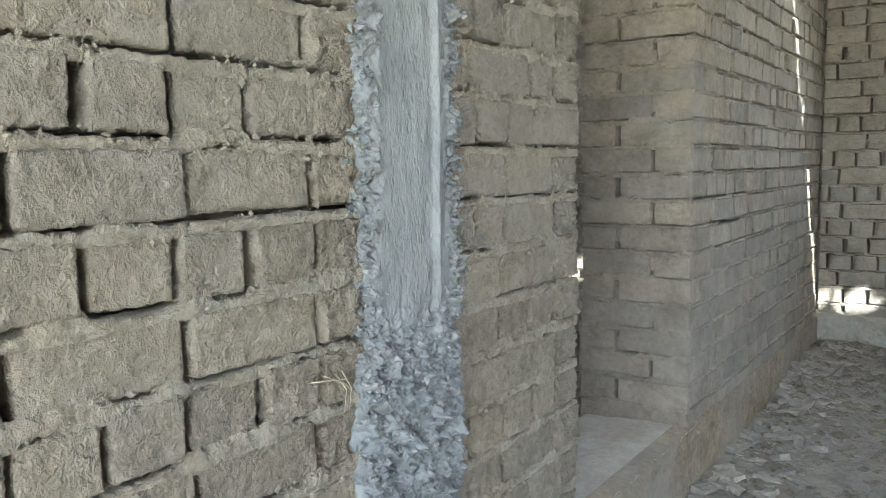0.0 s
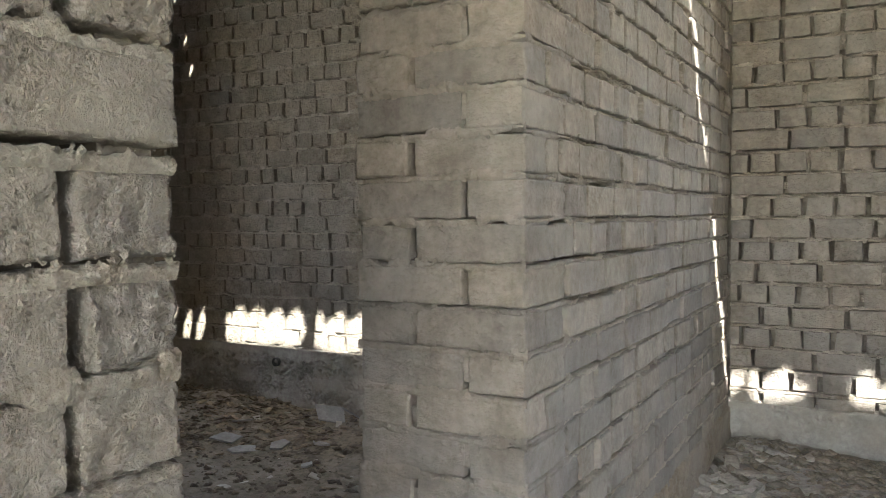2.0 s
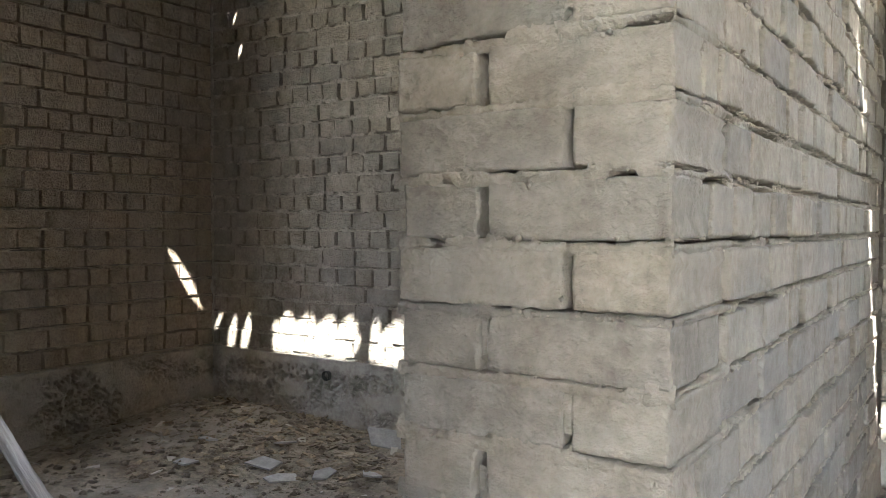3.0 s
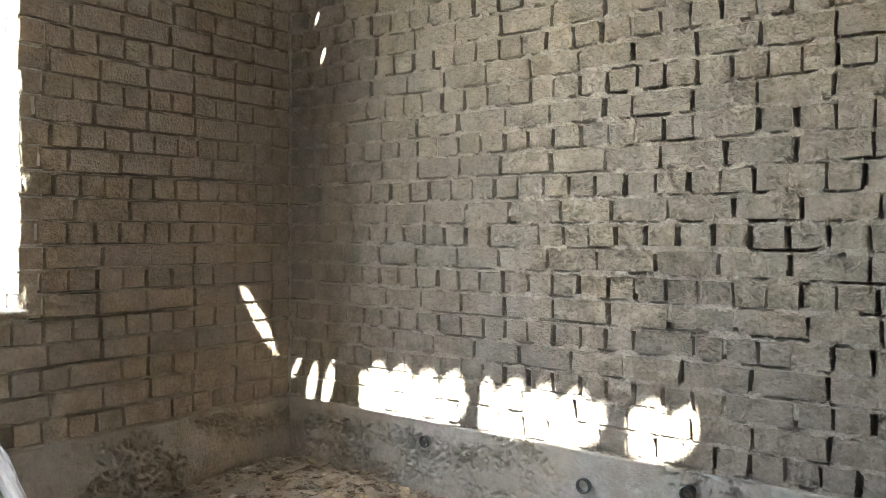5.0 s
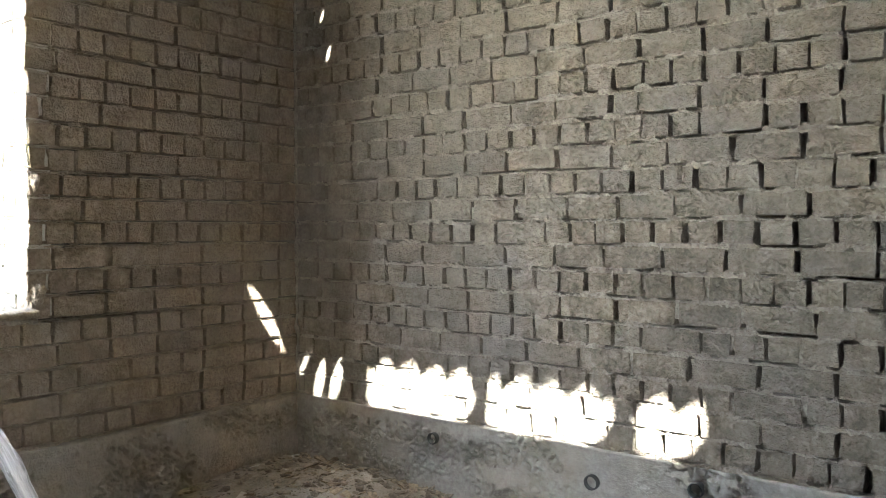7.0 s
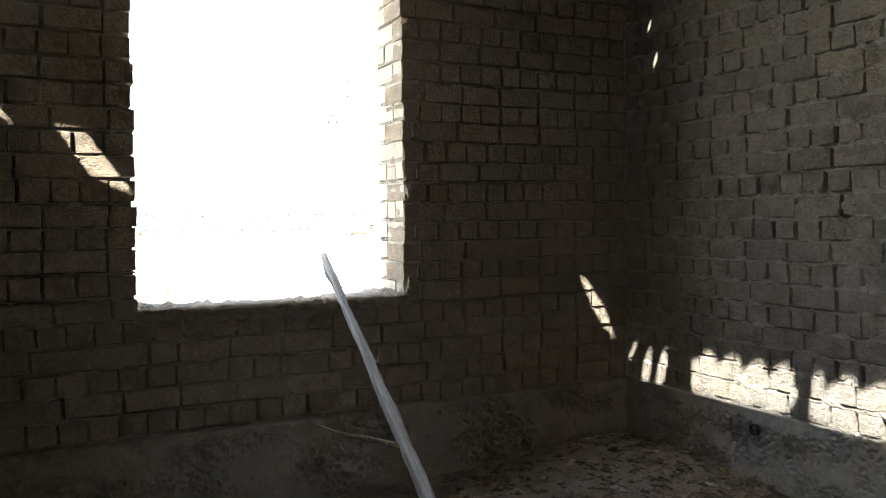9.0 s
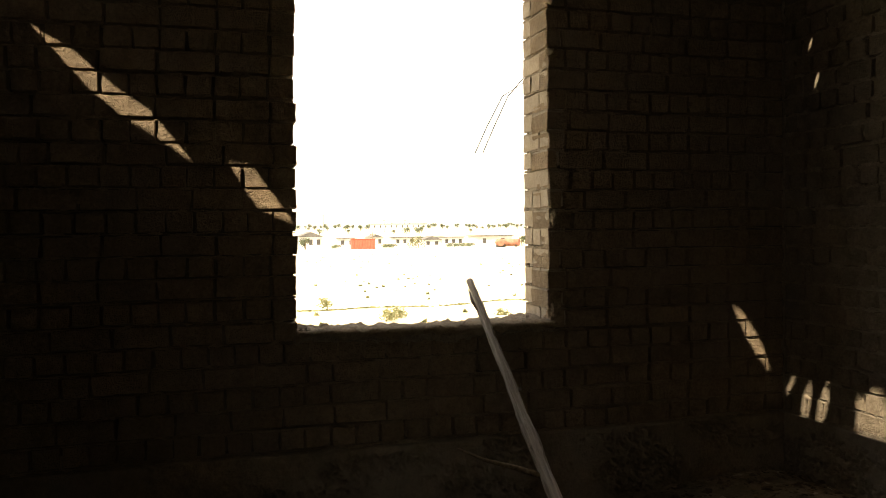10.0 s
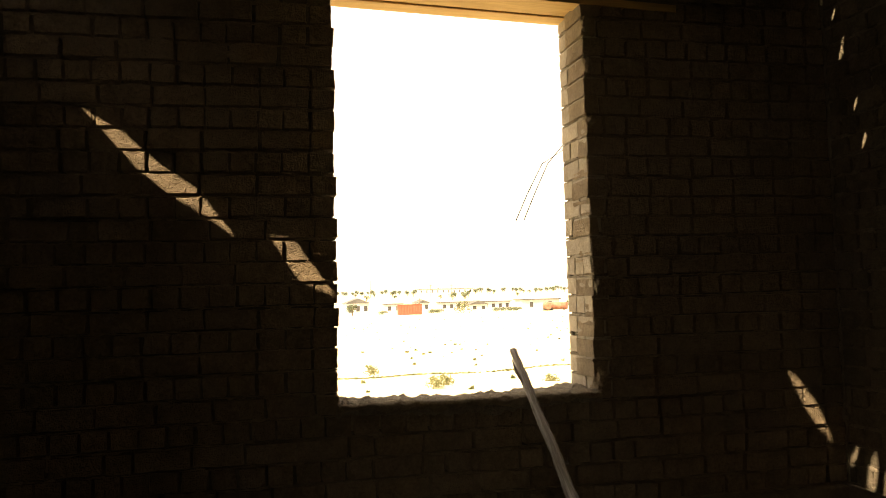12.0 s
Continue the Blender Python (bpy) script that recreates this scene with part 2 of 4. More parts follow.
def brick_mesh(length, height, depth, nx, nz_, seed, bow, rings=1, material=None):
    """A hand-moulded brick: uneven front at y = 0, worn rounded arrises, sides running back to -depth. Centred in x and z."""
    rnd = random.Random(seed)
    r = 0.0045 if nz_ > 5 else 0.0038
    tilt = 0.055 if nz_ > 5 else 0.085
    skew_a, skew_b, sag = rnd.uniform(-tilt, tilt), rnd.uniform(-tilt, tilt), rnd.uniform(-0.004, 0.002) if rings == 1 else 0.0
    def cuts(size, n):
        inner = [2 * r + (size - 4 * r) * i / n for i in range(1, n)]
        return [0, r] + ([2 * r] + inner + [size - 2 * r] if nz_ > 5 else [r + (size - 2 * r) * i / n for i in range(1, n)]) + [size - r, size]
    xs, zs = cuts(length, nx - 2), cuts(height, nz_ - 2)
    verts, faces, rim = [], [], []
    for j, z in enumerate(zs):
        for i, x in enumerate(xs):
            edge = i in (0, len(xs) - 1) or j in (0, len(zs) - 1)
            corner = i in (0, len(xs) - 1) and j in (0, len(zs) - 1)
            w = 0.0035 * nz(x * 14 + seed * 3.1, z * 14, seed) + bow * (nz(x * 45, z * 45 + seed * 7.7, 2.0) + 0.7 * nz(x * 95, z * 95 + seed * 7.7, 5.0) - 1.6 * max(0.0, nz(x * 38, z * 60 + seed * 3.3, 8.0) - 0.22))
            y = (-r * (1.1 if not corner else 1.8) if edge else 0.0) + w
            wear = 0.0055 * rnd.random() ** 2 if edge else 0.0
            cx = x + wear * (1 if i == 0 else -1 if i == len(xs) - 1 else 0) + (0.003 if corner else 0) * (1 if i == 0 else -1)
            cz = z + wear * (1 if j == 0 else -1 if j == len(zs) - 1 else 0) + (0.003 if corner else 0) * (1 if j == 0 else -1)
            px, pz = cx - length / 2, cz - height / 2
            lean = (skew_a if px < 0 else skew_b) * min(1.0, abs(px) / (length * 0.5)) * (1.0 if rings == 1 else 0.35)
            verts.append((px + lean * pz, y, pz + sag * (pz / height) * (1 - (2 * px / length) ** 2)))
    w = len(xs)
    for j in range(len(zs) - 1):
        for i in range(w - 1):
            k = j * w + i
            faces.append((k, k + w, k + w + 1, k + 1))
    rim = list(range(w)) + [j * w + w - 1 for j in range(1, len(zs))] + [(len(zs) - 1) * w + i for i in range(w - 2, -1, -1)] + [j * w for j in range(len(zs) - 2, 0, -1)]
    last = rim
    for q in range(1, rings + 1):
        base = len(verts)
        for k in rim:
            x, y, z = verts[k]
            w = 0.0 if rings == 1 else 0.004 * nz(z * 30 + seed, q * 1.3, x * 30)
            verts.append((x + (w if x > 0 else -w), y + (-depth - y) * q / rings, z))
        ring = list(range(base, base + len(rim)))
        for a in range(len(rim)):
            b = (a + 1) % len(rim)
            faces.append((last[a], last[b], ring[b], ring[a]))
        last = ring
    return mesh_of("brick", verts, faces, material or m_brick, nz_ > 5)


KINDS = {}


def brick_kind(kind, fine, height, smooth=False, warm=False):
    """A set of differing meshes for stretchers, headers and bats."""
    key = (kind, fine, round(height, 3), smooth, warm)
    if key not in KINDS:
        length = {"stretcher": 0.25, "header": 0.12, "bat": 0.07}[kind]
        nx = {"stretcher": 30, "header": 17, "bat": 11}[kind] if fine else {"stretcher": 9, "header": 6, "bat": 4}[kind]
        KINDS[key] = [brick_mesh(length, height, 0.10, nx, 14 if fine else 5, 11 * s + len(KINDS), (0.0016 if smooth else 0.0038) if fine else 0.0012, 1, m_brick_smooth if smooth else m_brick_warm if warm else m_brick) for s in range(8)]
    return KINDS[key], {"stretcher": 0.25, "header": 0.12, "bat": 0.07}[kind]


CORNERS = [brick_mesh(0.14, 0.0915, 0.12, 10, 8, 300 + s, 0.0014, 5, m_brick_smooth) for s in range(6)] + [brick_mesh(0.25, 0.0915, 0.12, 16, 8, 400 + s, 0.0014, 5, m_brick_smooth) for s in range(6)]


def spans(length, z0, z1, openings):
    cuts = [(0.0, length)]
    for a, b, lo, hi in openings:
        if z1 > lo + 0.03 and z0 < hi - 0.03:
            cuts = [s for c in cuts for s in ((c[0], min(c[1], a)), (max(c[0], b), c[1])) if s[1] - s[0] > 0.03]
    return cuts


def bed_strip(vm, fm, origin, u, n, a, b, zb, k, seed, fine, bed, smear, crack=0.0065, over=0.0, bias=0.32):
    """A squeezed clay bed from a to b: nearly flush, lumpy, lapping over the bricks by over, in stretches cracked open along its top."""
    step = 0.006 if over and fine else 0.008 if fine else 0.010 if over else 0.013
    nn = max(2, int((b - a) / step))
    base = len(vm)
    rnd = random.Random(seed * 1000 + k)
    for i in range(nn + 1):
        p = a + (b - a) * i / nn
        zz = zb + 0.010 * nz((p + seed) * 0.9, k * 0.5, seed)
        q = nz(p * 7.0, k * 3.3, seed + 5.0)
        q2 = nz(p * 52.0, k * 3.3, seed + 9.0)
        q3 = nz(p * 17.0, k * 2.1, seed + 3.0)
        big = 1.0 if fine else 0.9
        out = smear + big * (0.002 * q + 0.004 * q2 + 0.003 * q3)
        half = bed / 2 + 0.001 + big * 0.005 * max(0.0, q3)
        wide_crack, fall = crack + over * 2, 0.06 if over else 0.024
        top = half + over * (1 + 1.2 * q2) - min(wide_crack, max(0.0, (bias - q - 0.6 * q3 + 0.35 * q2) * fall))
        low = half + over * (1 - 1.2 * q2) - min(wide_crack * 0.7, max(0.0, (q + bias - 0.44 - 0.6 * q3) * fall * 0.75))
        ja, jb, jc, jd = (rnd.uniform(-1, 1) for _ in range(4))
        rag = 0.0034 if over else 0.0022 if fine else 0.0028
        half += 0.0 if not over else -over * 0.6
        lowest = (-low - 0.006, -0.006) if low > half - 0.0004 else (-low - 0.0005, -0.05)
        highest = (top + 0.006, -0.006) if top > half - 0.0004 else (top + 0.0005, -0.05)
        for h, o in (lowest, (-low + rag * ja, out + rag * 0.6 * jb), ((top - low) / 2, out + 0.001 + rag * 0.6 * jc), (top + rag * jd, out + rag * 0.6 * ja), highest):
            vm.append(origin + u * (p + 0.003 * jb) + n * o + Vector((0, 0, zz + h)))
    for i in range(nn):
        for h in range(4):
            x = base + i * 5 + h
            fm.append((x, x + 1, x + 6, x + 5))


def crumb(vs, fs, c, r, rnd):
    """An angular clod of six points."""
    b = len(vs)
    for d in ((1, 0, 0), (-1, 0, 0), (0, 1, 0), (0, -1, 0), (0, 0, 1), (0, 0, -1)):
        vs.append(c + Vector(d) * r * rnd.uniform(0.6, 1.3) + Vector((rnd.uniform(-1, 1), rnd.uniform(-1, 1), rnd.uniform(-1, 1))) * r * 0.35)
    fs += [(b + p, b + q, b + k) for p, q, k in ((0, 2, 4), (2, 1, 4), (1, 3, 4), (3, 0, 4), (2, 0, 5), (1, 2, 5), (3, 1, 5), (0, 3, 5))]


def bed_crumbs(vs, fs, origin, u, n, a, b, zb, k, seed, share, bed, most, out):
    """Crumbs of clay squeezed out of a bed, in clusters."""
    rnd = random.Random(seed * 77 + k)
    for _ in range(int((b - a) * share)):
        p = rnd.uniform(a, b)
        if nz(p * 5.0, k * 1.9, seed + 2.0) + rnd.uniform(-0.25, 0.25) < -0.02:
            continue
        r = 0.0016 + most * rnd.random() ** 3
        z = zb + 0.010 * nz((p + seed) * 0.9, k * 0.5, seed) + rnd.gauss(0, bed * 0.55)
        crumb(vs, fs, origin + u * p + n * (out - r * rnd.uniform(0.0, 0.6)) + Vector((0, 0, z)), r, rnd)


def joint_plug(vm, fm, origin, u, n, p, w, zb, course, rnd, deep):
    """Clay pressed into part of a head joint."""
    lo, hi = zb + rnd.choice((0.0, 0.0, 0.3)) * course, zb + course * rnd.choice((1.0, 1.0, 0.6))
    base = len(vm)
    for i in range(6):
        z = lo + (hi - lo) * i / 5
        for e in (-1, 0, 1):
            vm.append(origin + u * (p + e * (w / 2 + 0.004)) + n * (-deep + rnd.uniform(-0.003, 0.003) - 0.004 * abs(e)) + Vector((0, 0, z)))
    for i in range(5):
        for e in range(2):
            x = base + i * 3 + e
            fm.append((x, x + 3, x + 4, x + 1))


def lay(wall, origin, u, n, length, z0, z1, course, openings=(), fine=False, seed=0, near=(0, 0), start="header", gap=JOINT, keep=300, ends=(False, False), rows=None, rough=0.002, mortar=True, smear=-0.0045, fill=0.10, bed=0.014, smooth=False, over=0.0, bias=0.32, crumbs=0, face=None, crack=None, even=False, warm=False):
    """Lays courses of bricks on a wall's face: 'keep' of them, nearest to u, z = near, are objects of their own; the rest one mesh.
    ends: whether the bricks at an end run deep into the wall, because a reveal shows them."""
    rnd = random.Random(seed)
    origin, u, n = Vector(origin), Vector(u), Vector(n)
    turn = Matrix((u, n, Vector((0, 0, 1)))).transposed().to_4x4()
    laid = []
    bh = course - bed
    count = int((z1 - z0) / course + 0.5)
    vm, fm, vc, fc = [], [], [], []
    for k in range(count):
        zb = z0 + k * course
        header = (k % 2 == 0) == (start == "header")
        for a, b in spans(length, zb, zb + course, openings):
            pos = a
            b = b - (0.0 if rows is None else rows(k))
            if ends[0] and a > 0.02:
                pos -= rnd.uniform(-0.003, 0.016)
            if ends[1] and b < length - 0.02:
                b += rnd.uniform(-0.003, 0.016)
            first = True
            while b - pos > 0.03:
                kind = "header" if header else "stretcher"
                if rnd.random() < 0.035:
                    kind = "stretcher" if header else "header"
                if first and not header and rnd.random() < (0.85 if fine else 0.5):
                    kind = "header"
                size = {"stretcher": 0.25, "header": 0.12}[kind] * rnd.uniform(0.93, 1.07)
                left = b - pos
                if left < size + 0.05:
                    size = left
                kind = "stretcher" if size > 0.185 else "header" if size > 0.095 else "bat"
                meshes, base = brick_kind(kind, fine, bh, smooth, warm)
                g = gap * rnd.choice((0.6, 0.8, 0.9, 1.1, 1.3) if fine or even else (0.35, 0.6, 0.8, 1.0, 1.2, 1.6))
                w = max(0.02, size)
                zc = zb + course / 2 + 0.010 * nz((pos + seed) * 0.9, k * 0.5, seed) + rnd.uniform(-0.003, 0.003)
                deep = 1.0
                if (ends[0] and first) or (ends[1] and left <= size + 1e-6):
                    deep = 1.2 if (kind == "stretcher") else 2.4
                m = Matrix.Translation(origin + u * (pos + w / 2) + n * rnd.uniform(-rough, rough) + Vector((0, 0, zc))) @ turn @ pose(0, 0, 0, rnd.uniform(-0.7, 0.7), rnd.uniform(-1.5, 1.5) * min(1.0, 0.16 / w), rnd.uniform(-1.0, 1.0)) @ Matrix.Diagonal((w / base, deep, 1, 1))
                laid.append((math.hypot(pos + w / 2 - near[0], zc - near[1]), rnd.choice(meshes), m))
                if mortar and rnd.random() < fill and b - pos - size > 0.04:
                    joint_plug(vm, fm, origin, u, n, pos + size + g / 2, g, zb, course, rnd, rnd.uniform(0.001, 0.012))
                pos += size + g
                first = False
            if mortar:
                bed_strip(vm, fm, origin, u, n, a, b, zb, k, seed, fine, bed, smear, crack or (0.006 if smooth else 0.0075 if fine else 0.0085), over, bias)
                if crumbs:
                    bed_crumbs(vc, fc, origin, u, n, a, b, zb, k, seed, crumbs, bed, 0.0065 if fine else 0.006, smear + 0.002)
    if mortar:
        part("clay_mortar", mesh_of("clay_mortar", vm, fm, m_mortar_warm if warm else m_mortar, fine), wall, kind="stuff")
    if crumbs:
        part("mortar_crumbs", mesh_of("mortar_crumbs", vc, fc, m_mortar_warm if warm else m_mortar, False), wall, kind="stuff")
    laid.sort(key=lambda e: e[0])
    for _, me, m in laid[:keep]:
        ob = new("brick", me)
        ob.parent = wall
        ob.matrix_basis = m
    if len(laid) > keep:
        vs, fs, off = [], [], 0
        for _, me, m in laid[keep:]:
            co = np.empty(len(me.vertices) * 3)
            me.vertices.foreach_get("co", co)
            mm = np.array(m)
            vs.append(co.reshape(-1, 3) @ mm[:3, :3].T + mm[:3, 3])
            fs += [tuple(off + v for v in p.vertices) for p in me.polygons]
            off += len(me.vertices)
        part("brickwork", mesh_of("brickwork", np.concatenate(vs).tolist(), fs, face or (m_brick_smooth_bulk if smooth else m_brick_warm_bulk if warm else m_brick_bulk), fine), wall, kind="stuff")


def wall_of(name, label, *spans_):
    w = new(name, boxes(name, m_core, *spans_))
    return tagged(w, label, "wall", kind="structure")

# ---- ground, floor ----
def floor_height(x, y):
    h = 0.03 * nz(x * 0.9, y * 0.9, 3.0) + 0.018 * nz(x * 4, y * 4, 1.0) + 0.011 * nz(x * 13, y * 13, 5.0) + 0.007 * max(-0.2, nz(x * 31, y * 31, 6.0))
    if x > -0.2:
        h += 0.05 + 0.10 * math.exp(-((x - 0.2) ** 2 / 0.5 + (y - 6.6) ** 2 / 0.9)) - 0.02
    else:
        h += 0.10 * math.exp(-((x + 3.5) ** 2 / 0.5 + (y - 6.5) ** 2 / 0.3)) + 0.05 * math.exp(-((x + 1.6) ** 2 / 0.8 + (y - 6.6) ** 2 / 0.25)) - 0.05
    return h


def field_height(x, y):
    d = max(0.0, XL - 0.6 - x)
    rise = 0.0195 * min(640.0, max(0.0, d - 260.0))
    slope = -rise + 0.0175 * d if d < 26 else -rise + 0.455 + 0.0098 * min(d - 26, 190) + 0.003 * min(max(0.0, d - 216), 700)
    return -0.55 - slope + (0.10 * nz(x * 0.35, y * 0.35, 8.0) if d > 0 else 0.0) * min(1.0, 60.0 / (d + 30.0)) - (0.35 * math.exp(-((x + 22.5 + 0.8 * nz(y * 0.2)) / 0.9) ** 2))


def sheet(name, material, xs, ys, height):
    verts = [(x, y, height(x, y)) for y in ys for x in xs]
    w = len(xs)
    faces = [(j * w + i, j * w + i + 1, (j + 1) * w + i + 1, (j + 1) * w + i) for j in range(len(ys) - 1) for i in range(w - 1)]
    return mesh_of(name, verts, faces, material)


def steps(*stretches):
    out = []
    for a, b, n in stretches:
        out += [a + (b - a) * i / n for i in range(n)]
    return out + [stretches[-1][1]]


ground = tagged(new("ground", sheet("ground", m_field, steps((-3000, -300, 12), (-300, -60, 24), (-60, -14, 92), (-14, 12, 40), (12, 100, 10), (100, 3000, 8)), steps((-3000, -150, 14), (-150, -20, 26), (-20, 50, 120), (50, 200, 25), (200, 3000, 14)), field_height)), "pale dry open field in strong sun outside", "ground", kind="structure")
floor = tagged(new("floor", sheet("floor", m_floor, steps((-4.2, -0.2, 214)), steps((-1.2, 3.0, 50), (3.0, 7.1, 220)), floor_height)), "brown earth floor littered with rubble and chips", "floor", kind="structure")
floor_2 = tagged(new("floor_2", sheet("floor_2", m_dusty_floor, steps((-0.2, 2.0, 116), (2.0, 3.9, 40)), steps((-1.2, 3.0, 50), (3.0, 7.1, 220)), floor_height)), "pale dusty earth floor of the large room", "floor", kind="structure")

# ---- walls ----
WIN = (3.983, 5.385, 0.98, 3.15)      # window of the small room: y0, y1, z0, z1
RWIN = (0.755, 2.15, 1.25, 3.15)      # window of the large room: x0, x1, z0, z1
C = 0.085                             # the core lies this far behind the bricks' faces

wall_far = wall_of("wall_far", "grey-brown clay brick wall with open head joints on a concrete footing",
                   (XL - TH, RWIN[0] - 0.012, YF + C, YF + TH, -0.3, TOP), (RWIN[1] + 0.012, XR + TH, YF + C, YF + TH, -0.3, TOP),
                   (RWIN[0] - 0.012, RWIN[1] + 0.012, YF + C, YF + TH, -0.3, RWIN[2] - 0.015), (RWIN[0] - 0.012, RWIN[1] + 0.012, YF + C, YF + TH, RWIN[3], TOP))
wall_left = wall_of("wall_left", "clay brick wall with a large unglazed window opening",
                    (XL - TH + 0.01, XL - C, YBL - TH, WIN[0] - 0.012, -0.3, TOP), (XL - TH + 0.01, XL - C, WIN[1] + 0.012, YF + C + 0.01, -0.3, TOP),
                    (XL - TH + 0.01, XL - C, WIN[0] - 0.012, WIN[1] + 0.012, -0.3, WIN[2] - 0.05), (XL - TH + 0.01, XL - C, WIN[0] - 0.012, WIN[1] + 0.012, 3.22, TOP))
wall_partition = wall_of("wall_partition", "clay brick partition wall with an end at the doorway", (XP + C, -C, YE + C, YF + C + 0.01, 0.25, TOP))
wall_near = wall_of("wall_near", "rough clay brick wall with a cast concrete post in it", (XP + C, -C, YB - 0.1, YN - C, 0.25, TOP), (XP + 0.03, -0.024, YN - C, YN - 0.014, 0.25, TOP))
# out of view; wall distance and wide opening are set to light the partition's end
wall_back = tagged(new("wall_back", boxes("wall_back", m_plain, (XL - TH + 0.02, XP + 0.04, YBL - TH, YBL, -0.1, TOP), (-0.04, 0.15, YB - TH, YB, -0.1, TOP), (3.1, XR + TH, YB - TH, YB, -0.1, TOP), (0.15, 3.1, YB - TH, YB, 3.15, TOP), (0.15, 3.1, YB - TH, YB, -0.1, 0.3))), "unseen plain back wall with a wide opening added for light", "wall", kind="structure")
# out of view; the window opening is added and placed to steer side light
wall_right = tagged(new("wall_right", boxes("wall_right", m_plain, (XR, XR + TH, YB, 2.2, -0.1, TOP), (XR, XR + TH, 3.4, YF, -0.1, TOP), (XR, XR + TH, 2.2, 3.4, -0.1, 0.9), (XR, XR + TH, 2.2, 3.4, 2.4, TOP))), "unseen plain side wall with a window opening added for light", "wall", kind="structure")


# footings: rough cast concrete with honeycombed patches
def cast(seed, rough=1.0):
    def lift(a, z):
        base = 0.012 + 0.010 * nz(a * 2.2, z * 3.0, seed) + 0.004 * nz(a * 9, z * 9, seed)
        patch = max(0.0, nz(a * 2.2, z * 6.0, seed + 4.0) + 0.12 - max(0.0, z - 0.24) * 2.4)
        pit = 0.8 * nz(a * 30, z * 44, seed + 1.0) + 0.9 * nz(a * 62, z * 62, seed) + 0.5 * nz(a * 9, z * 12, seed)
        return base - rough * min(1.0, patch * 3.5) * min(1.0, max(0.0, pit - 0.10) * 5.0) * 0.034 + rough * min(1.0, patch * 3.5) * 0.006
    return lift


def footing(label, origin, u, n, length, top, seed, rough=1.0, material=m_concrete_clay):
    rnd = random.Random(seed)
    origin, u, n = Vector(origin), Vector(u), Vector(n)
    ob = tagged(new("concrete_footing", grid_sheet("concrete_footing", material, Vector(origin), Vector(u), Vector(n), length, -0.12, top, 0.0075, 0.0075, cast(seed, rough))), label, "footing", kind="structure")
    if rough >= 0.7:
        vs, fs = [], []
        for _ in range(5200):
            a, z = rnd.uniform(0.1, length - 0.1), rnd.uniform(-0.02, top - 0.05)
            if nz(a * 2.2, z * 6.0, seed + 4.0) + rnd.uniform(-0.1, 0.1) > max(0.0, z - 0.24) * 2.4 - 0.02:
                crumb(vs, fs, origin + u * a + n * (0.012 - rnd.uniform(0, 0.008)) + Vector((0, 0, z)), 0.0025 + 0.009 * rnd.random() ** 3, rnd)
        part("aggregate", mesh_of("aggregate", vs, fs, material, False), ob, kind="stuff")
    return ob


footing("rough cast concrete footing with honeycombed patches under bricks", (XP, YF, 0), (-1, 0, 0), (0, -1, 0), XP - XL + 0.15, FOOT, 1, 0.7, m_concrete)
footing("rough cast concrete footing with honeycombed patches under bricks", (XL, YF + 0.15, 0), (0, -1, 0), (1, 0, 0), YF - YBL + 0.15, FOOT - 0.01, 2)
footing("smooth grey concrete footing under a brick wall", (XR, YF, 0), (-1, 0, 0), (0, -1, 0), XR + 0.1, 0.315, 3, 0.25, m_concrete)
footing("concrete footing smeared with clay beside the floor", (0, YF, 0), (0, -1, 0), (1, 0, 0), YF - YB, 0.285, 4, 0.4)
threshold = tagged(new("threshold", sheet("threshold", m_dust, steps((XP - 0.01, 0.012, 26)), steps((YN - 0.2, YE + 0.2, 60)), lambda x, y: 0.272 + 0.012 * nz(x * 4, y * 4, 2.0) + 0.006 * nz(x * 15, y * 15, 2.0))), "worn pale concrete threshold in the doorway", "threshold", kind="structure")
part("inner_face", boxes("inner_face", m_concrete, (XP, 0.0, YB, YF, -0.1, 0.255)), threshold)

# ---- roof with its gaps: the sun comes in between the sheets ----
WAVE = 0.172


def strip(x0, x1, y0, y1, bow=0.0, lean=0.05):
    """A gap between a straight board and the waved edge of a sheet."""
    h = y1 - y0
    pts = [(x0 + 0.065, y0), (x1 - lean * 1.3, y0 + 0.003), (x1 - lean * 0.3, y0 + 0.22 * h), (x1, y0 + 0.5 * h)]
    n = max(4, int((x1 - x0) / 0.012))
    for i in range(n, -1, -1):
        x = x0 + (x1 - x0) * i / n
        end = min(i, n - i) * 0.012
        pts.append((x - 0.30 * h, y1 - 0.044 * (1 - abs(math.sin(math.pi * (x + 0.03) / WAVE))) + 0.006 * nz(x * 9) - max(0.0, 0.03 - end) * 0.6))
    pts += [(x0 - 0.006, y0 + 0.48 * h), (x0 + 0.015, y0 + 0.16 * h)]
    return pts


def crack(points, w, seed):
    rnd = random.Random(seed)
    left = [(x + w * rnd.uniform(0.3, 0.7), y - w * rnd.uniform(0.3, 0.7)) for x, y in points[1:-1]]
    right = [(x - w * rnd.uniform(0.3, 0.7), y + w * rnd.uniform(0.3, 0.7)) for x, y in points[1:-1]]
    return [points[0]] + left + [points[-1]] + right[::-1]


def spot(x, y, rx, ry):
    return [(x + rx * math.cos(2 * math.pi * i / 9), y + ry * math.sin(2 * math.pi * i / 9)) for i in range(9)]


def eased(points):
    return [(x + 0.028 - 0.35 * (y - 5.30), y) for x, y in points]


